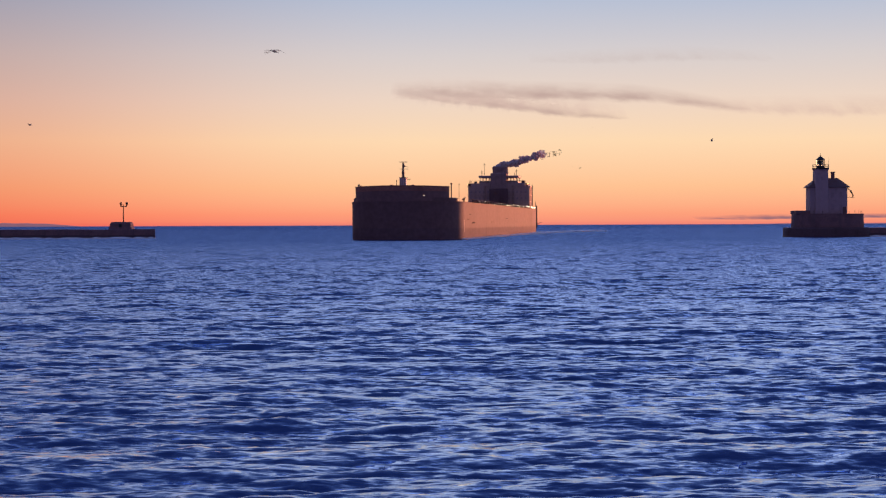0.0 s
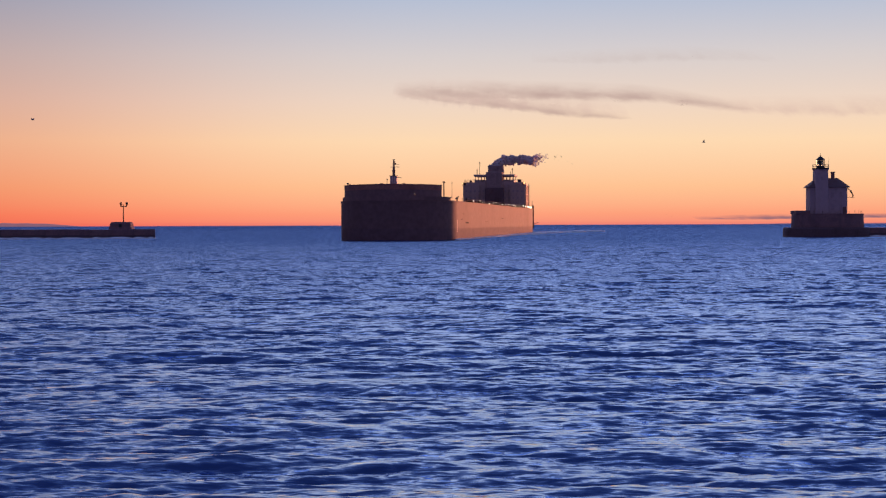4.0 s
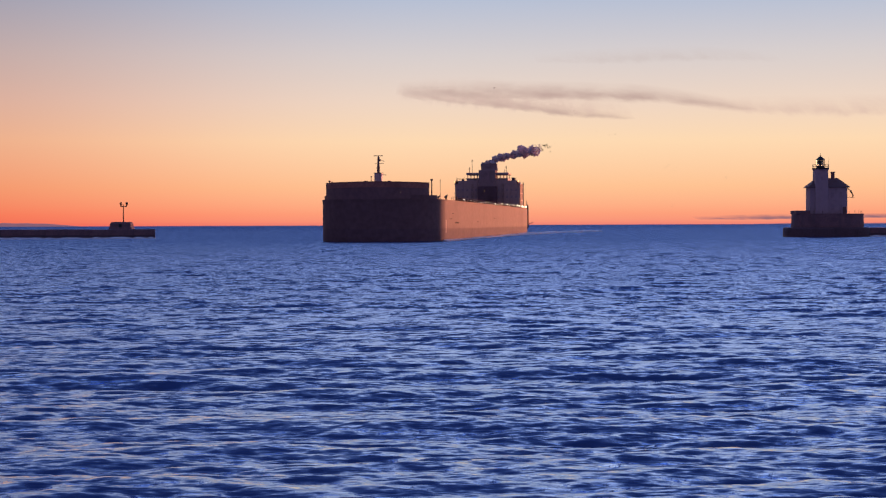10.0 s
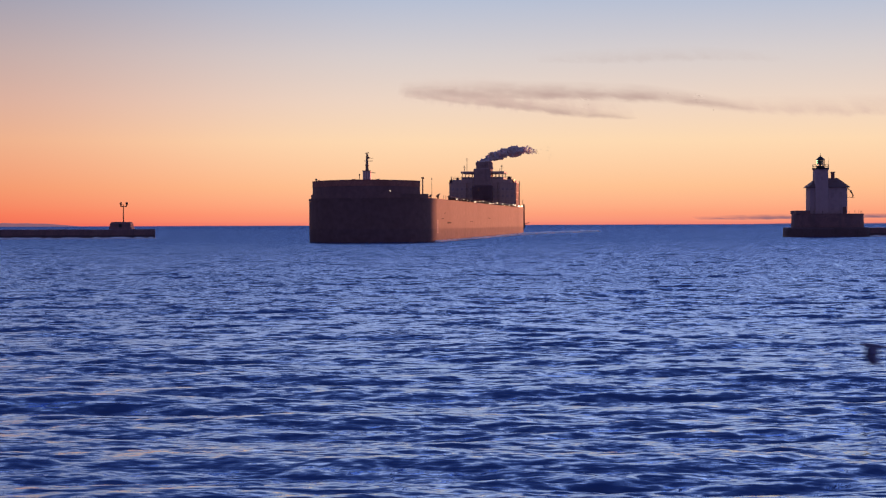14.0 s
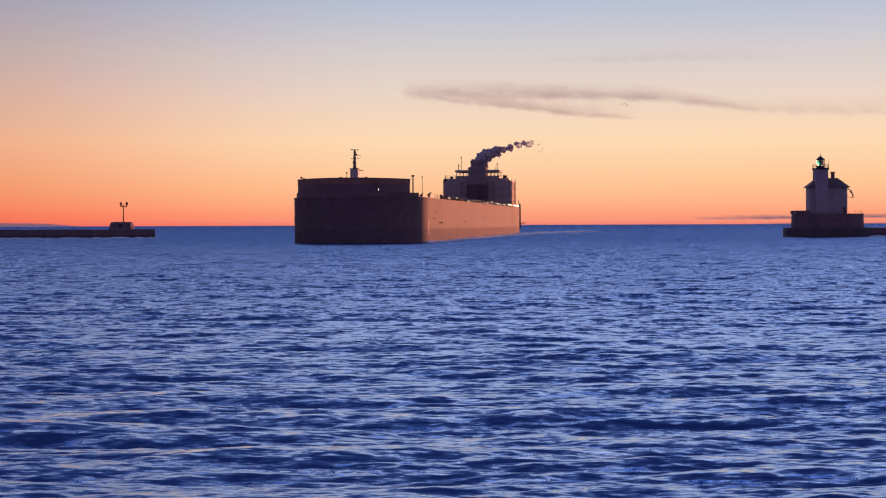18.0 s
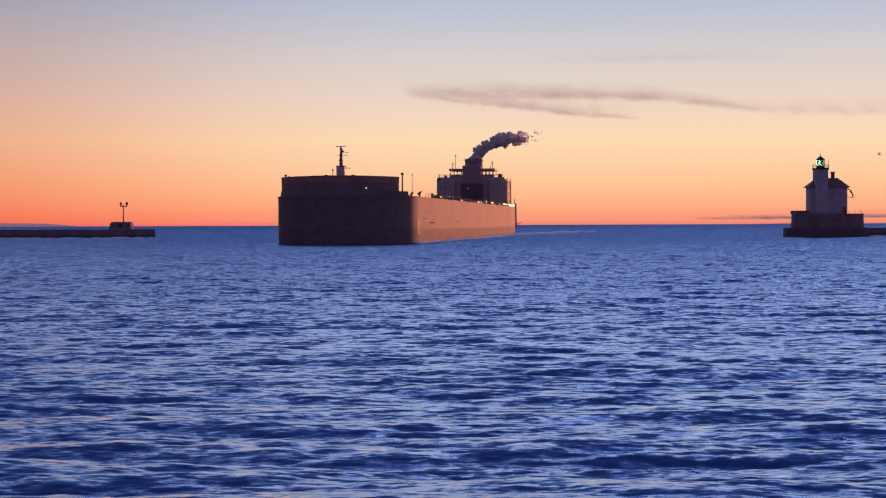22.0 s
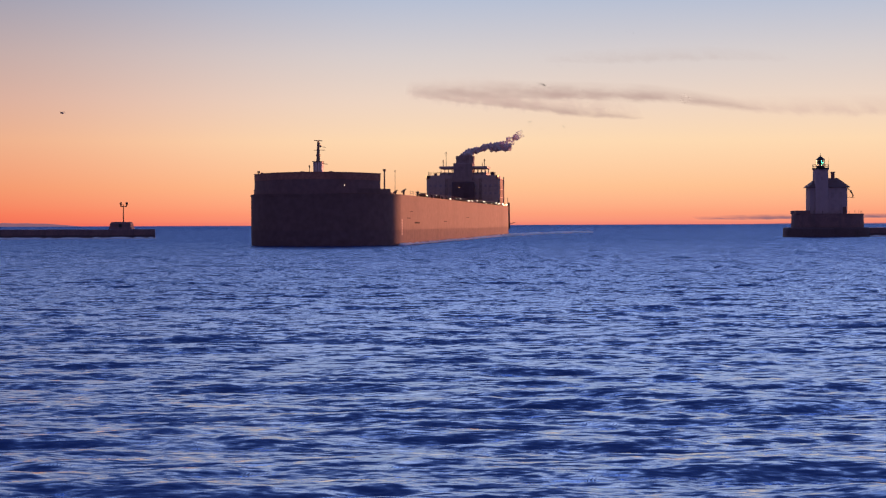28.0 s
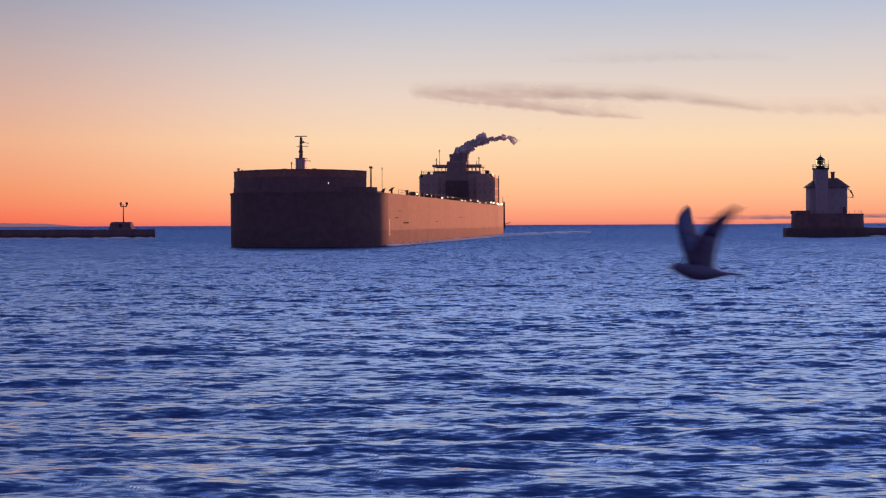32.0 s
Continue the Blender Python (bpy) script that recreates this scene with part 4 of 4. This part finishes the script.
def light_hut():
    h = thing("light_hut", pose(-107.0, 564.5, 3.1), "small dark hut with a lamp pole on the breakwater", "hut")
    part("hut_body", loft(B(), [[(sx * w, sy * d, z) for sx, sy in ((-1, -1), (1, -1), (1, 1), (-1, 1))] for w, d, z in ((3.9, 2.9, 0), (3.5, 2.6, 0.9), (3.45, 2.55, 1.8), (3.0, 2.2, 2.45))]), CONC, h)
    part("hut_door", box(B(), -0.5, 0.5, -2.68, -2.56, 0.05, 1.7, 0.02), IRON, h)
    pole = part("lamp_pole", rod(B(), (0.6, 0, 2.3), (0.6, 0, 8.2), 0.20, 0.14), IRON, h)
    part("cross_arm", rod(B(), (-0.4, 0, 7.6), (1.95, 0, 7.6), 0.12), IRON, pole)
    for x in (-0.2, 1.75):
        bm = rod(B(), (x, 0, 7.5), (x, 0, 8.3), 0.16, 0.24)
        box(bm, x - 0.38, x + 0.38, -0.25, 0.25, 8.2, 9.0, 0.08)
        part("lamp_head", bm, IRON, pole)
    return h


light_hut()


# ---- gulls: x to the bird's right, y forward, z up ----
def gull_meshes(plumage, tips):
    """Body, tail, bill and wings of one kind of gull."""
    bm = loft(B(), [[(w * math.cos(q), y, z + h * math.sin(q)) for q in (2 * math.pi * i / 10 for i in range(10))] for y, w, h, z in ((-0.30, 0.06, 0.015, 0.0), (-0.18, 0.065, 0.042, 0), (-0.05, 0.075, 0.066, -0.005), (0.08, 0.07, 0.064, 0.0), (0.17, 0.05, 0.05, 0.015), (0.22, 0.045, 0.05, 0.03), (0.265, 0.03, 0.03, 0.03), (0.28, 0.012, 0.014, 0.028))])
    body = mesh_of("body", bm, plumage, True)
    bm = loft(B(), [[(-0.05, -0.28, 0), (0.05, -0.28, 0), (0.05, -0.28, 0.012), (-0.05, -0.28, 0.012)], [(-0.10, -0.43, -0.005), (0.10, -0.43, -0.005), (0.10, -0.43, 0.004), (-0.10, -0.43, 0.004)]])
    tail = mesh_of("tail", bm, plumage)
    bill = mesh_of("bill", rod(B(), (0, 0.27, 0.026), (0, 0.34, 0.015), 0.013, 0.004, 6), BEAK)

    def wing(s, spans, mat, name):
        rings = []
        for x, lead, trail, z, th in spans:
            mid = (lead + trail) / 2
            rings.append([(s * x, lead, z), (s * x, mid, z + th), (s * x, trail, z), (s * x, mid, z - th * 0.4)])
        return mesh_of(name, loft(B(), rings), mat, True)

    inner = [(0.03, 0.13, -0.18, 0.03, 0.022), (0.09, 0.135, -0.155, 0.04, 0.02), (0.16, 0.14, -0.13, 0.05, 0.016), (0.25, 0.14, -0.11, 0.056, 0.013), (0.34, 0.13, -0.095, 0.06, 0.01)]
    outer = [(-0.01, 0.13, -0.095, 0.0, 0.01), (0.06, 0.115, -0.095, -0.003, 0.009), (0.13, 0.09, -0.10, -0.008, 0.008), (0.20, 0.045, -0.115, -0.014, 0.006), (0.26, -0.01, -0.13, -0.02, 0.005), (0.31, -0.075, -0.145, -0.026, 0.003), (0.335, -0.125, -0.15, -0.03, 0.002)]
    return body, tail, bill, {s: (wing(s, inner, plumage, "wing"), wing(s, outer, tips, "wing_tip")) for s in (-1, 1)}


GULL = gull_meshes(FEATHER, FEATHERD)
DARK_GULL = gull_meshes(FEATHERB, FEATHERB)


def gull(label):
    g = thing("gull", pose(0, 0, 0), label, "bird", "gulls over the water")
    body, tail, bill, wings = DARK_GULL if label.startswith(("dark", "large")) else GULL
    part("body", body, None, g)
    part("tail", tail, None, g)
    part("bill", bill, None, g, "yellow bill")
    flap = []
    for s in (-1, 1):
        w = part("wing", wings[s][0], None, g)
        tip = part("wing_tip", wings[s][1], None, w, "dark wing tip", at=pose(s * 0.335, 0, 0.06))
        flap.append((s, w, tip))
    return g, flap


# ---- what moves ----
def ship_pose(t):
    s = t - 16
    return pose(-21.08 - 0.5389 * s + 0.0000175 * s * s, 409.11 - 4.5437 * s - 0.00003 * s * s, 0, 0, 0, -math.degrees(0.1284 - 0.0003 * s))


def smoke_at(age, born):
    """A puff's place past the funnel's mouth, in the ship's space, for its age and when it was born."""
    r = random.Random(int(born * 1000))
    slope = np.interp(born, (-6, -3, -1, 1, 2.5, 6, 10, 16, 18, 21, 23, 24.3, 27, 30, 32), (0.36, 0.25, 0.15, 0.16, 0.3, 0.36, 0.25, 0.42, 0.52, 0.74, 0.70, 0.24, 0.26, 0.46, 0.40))
    out = 3.1 + 0.3 * age
    lift = 1.1 * (1 - math.exp(-1.2 * age))
    spread = min(age, 5.5) * 0.24 + 7.0 * max(0.0, age - 5.5)
    swirl = 0.5 * min(age, 4) * math.sin(born * 2.1 + age)
    return MOUTH + Vector((out * age + r.uniform(-1, 1) * spread, 1.2 * age + r.uniform(-1, 1) * spread, float(slope) * 17 * (1 - math.exp(-out * age / 17)) * 1.25 + lift + 0.35 * swirl + r.uniform(-1, 1) * spread))


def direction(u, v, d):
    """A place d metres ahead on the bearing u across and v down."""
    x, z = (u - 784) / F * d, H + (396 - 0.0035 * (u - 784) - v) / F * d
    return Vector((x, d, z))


def key_gull(label, rate, beats, rows, swing):
    g, flap = gull(label)
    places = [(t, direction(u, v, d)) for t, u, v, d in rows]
    keyed = []
    for i, (t, p) in enumerate(places):
        a, b = places[max(0, i - 1)][1], places[min(len(places) - 1, i + 1)][1]
        d = b - a
        yaw = max(20.0, min(160.0, math.degrees(math.atan2(-d.x, d.y)))) if d.x < 0 else -max(20.0, min(160.0, math.degrees(math.atan2(d.x, d.y))))
        if label.startswith(("far", "gull wheeling")) and d.x >= 0:
            yaw = 60.0
        keyed.append((t, pose(p.x, p.y, p.z, 4, 0, yaw)))
    walk(g, keyed)
    t0, t1 = beats
    n = int((t1 - t0) * rate * 6)
    times = [0.0] * (t0 > 0) + [t0 + (t1 - t0) * i / n for i in range(n + 1)] + [32.0] * (t1 < 32)
    for s, w, tip in flap:
        up, bend = [], []
        for t in times:
            ph = 2 * math.pi * rate * (t - swing[2]) + swing[3]
            up.append((t, pose(0, 0, 0, 0, -s * (swing[0] + swing[1] * math.sin(ph)), 0)))
            bend.append((t, pose(s * 0.335, 0, 0.06, 0, -s * (-6 + 24 * math.sin(ph - 0.9)), 0)))
        walk(w, up)
        walk(tip, bend)


def motions():
    times = [0, 4, 8, 12, 16, 20, 24, 28, 32]
    walk(ship, [(t, ship_pose(t)) for t in times])
    walk(plume, [(t, ship_pose(t)) for t in times])
    walk(radar, [(0.35 * i, pose(0, 7.7, FREE + 11.4, 0, 0, 57 * i)) for i in range(92)])
    tx, ty = hood_at
    # one turn in 1.9 s; the opening faces the shore at 3.15 s
    walk(hood, [(0.4 * i, pose(tx, ty, 23.5, 0, 0, -90 + (0.4 * i - 3.15) / 1.9 * 360)) for i in range(81)])
    for ob, born in puffs:
        r = random.Random(int(born * 977))
        turn = (r.uniform(0, 360), r.uniform(-30, 30), r.uniform(0, 360))

        def at(t):
            p = smoke_at(t - born, born) if t > born else MOUTH - Vector((0, 0, 1.6))
            k = max(0.0, t - born)
            return pose(p.x, p.y, p.z, turn[0] + 9 * k, turn[1], turn[2])
        rows = [(0.0, at(0.0))] + ([(born, at(born))] if born > 0 else [])
        rows += [(born + a, at(born + a)) for a in (0.4, 1, 2, 3.5, 5, 7, 10, 15, 22, 30) if 0 < born + a < 32]
        rows.append((32.0, at(32.0)))
        walk(ob, rows)
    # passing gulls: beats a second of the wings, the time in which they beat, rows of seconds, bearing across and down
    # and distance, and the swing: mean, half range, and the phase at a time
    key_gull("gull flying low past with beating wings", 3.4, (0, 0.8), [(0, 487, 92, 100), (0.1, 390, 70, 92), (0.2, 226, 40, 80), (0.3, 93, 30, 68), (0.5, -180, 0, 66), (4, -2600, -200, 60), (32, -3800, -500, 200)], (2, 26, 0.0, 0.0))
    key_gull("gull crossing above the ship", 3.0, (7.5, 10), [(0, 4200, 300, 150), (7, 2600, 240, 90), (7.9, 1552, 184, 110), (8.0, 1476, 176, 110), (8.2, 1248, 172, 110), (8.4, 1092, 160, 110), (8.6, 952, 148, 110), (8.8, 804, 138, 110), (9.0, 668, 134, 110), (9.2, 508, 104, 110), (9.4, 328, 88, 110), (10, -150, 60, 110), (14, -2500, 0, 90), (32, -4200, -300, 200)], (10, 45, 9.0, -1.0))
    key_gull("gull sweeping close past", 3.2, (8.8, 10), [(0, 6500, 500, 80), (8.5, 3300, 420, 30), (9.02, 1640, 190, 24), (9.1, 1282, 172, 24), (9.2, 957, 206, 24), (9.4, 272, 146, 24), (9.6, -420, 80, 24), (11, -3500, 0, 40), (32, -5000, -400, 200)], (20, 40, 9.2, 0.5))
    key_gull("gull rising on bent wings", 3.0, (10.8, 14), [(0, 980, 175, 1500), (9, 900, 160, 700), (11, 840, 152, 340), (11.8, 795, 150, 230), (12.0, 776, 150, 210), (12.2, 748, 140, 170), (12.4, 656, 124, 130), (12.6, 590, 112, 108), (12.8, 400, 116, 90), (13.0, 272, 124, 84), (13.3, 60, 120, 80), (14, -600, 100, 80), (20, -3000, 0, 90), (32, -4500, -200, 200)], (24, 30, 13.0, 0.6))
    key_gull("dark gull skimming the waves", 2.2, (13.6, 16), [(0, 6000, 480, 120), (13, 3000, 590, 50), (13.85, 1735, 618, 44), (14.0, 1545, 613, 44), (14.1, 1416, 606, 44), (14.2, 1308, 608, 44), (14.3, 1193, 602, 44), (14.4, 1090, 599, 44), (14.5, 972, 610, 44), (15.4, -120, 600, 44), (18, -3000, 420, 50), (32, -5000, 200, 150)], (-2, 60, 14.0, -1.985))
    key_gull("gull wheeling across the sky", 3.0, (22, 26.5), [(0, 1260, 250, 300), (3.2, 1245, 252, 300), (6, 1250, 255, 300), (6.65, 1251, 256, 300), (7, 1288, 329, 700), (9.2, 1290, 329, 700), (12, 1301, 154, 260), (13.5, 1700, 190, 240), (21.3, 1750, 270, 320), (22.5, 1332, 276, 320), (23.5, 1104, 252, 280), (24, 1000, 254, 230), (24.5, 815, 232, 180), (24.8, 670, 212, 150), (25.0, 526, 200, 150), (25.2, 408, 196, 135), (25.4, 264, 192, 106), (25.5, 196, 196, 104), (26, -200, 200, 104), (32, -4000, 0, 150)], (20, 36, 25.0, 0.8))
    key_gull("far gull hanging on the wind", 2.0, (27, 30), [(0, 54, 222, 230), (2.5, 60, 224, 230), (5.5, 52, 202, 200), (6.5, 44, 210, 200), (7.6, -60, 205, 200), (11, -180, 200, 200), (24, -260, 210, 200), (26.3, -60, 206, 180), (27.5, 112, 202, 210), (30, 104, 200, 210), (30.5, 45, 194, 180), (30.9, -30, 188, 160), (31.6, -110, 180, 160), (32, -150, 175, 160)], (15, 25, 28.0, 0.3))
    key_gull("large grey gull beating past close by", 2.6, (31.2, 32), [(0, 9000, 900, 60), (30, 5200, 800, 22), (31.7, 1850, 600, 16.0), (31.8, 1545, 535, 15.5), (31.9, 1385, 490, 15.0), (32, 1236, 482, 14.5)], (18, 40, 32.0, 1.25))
    for i, c in enumerate(clouds):
        walk(c, [(0, pose(-20, 0, 0)), (16, pose(4, 0, 0)), (32, pose(26, 0, 0))])
    walk(water, [(t, pose(1.2 - 0.08 * t, -1.5 * t, 0)) for t in (0, 8, 16, 24, 32)])


motions()
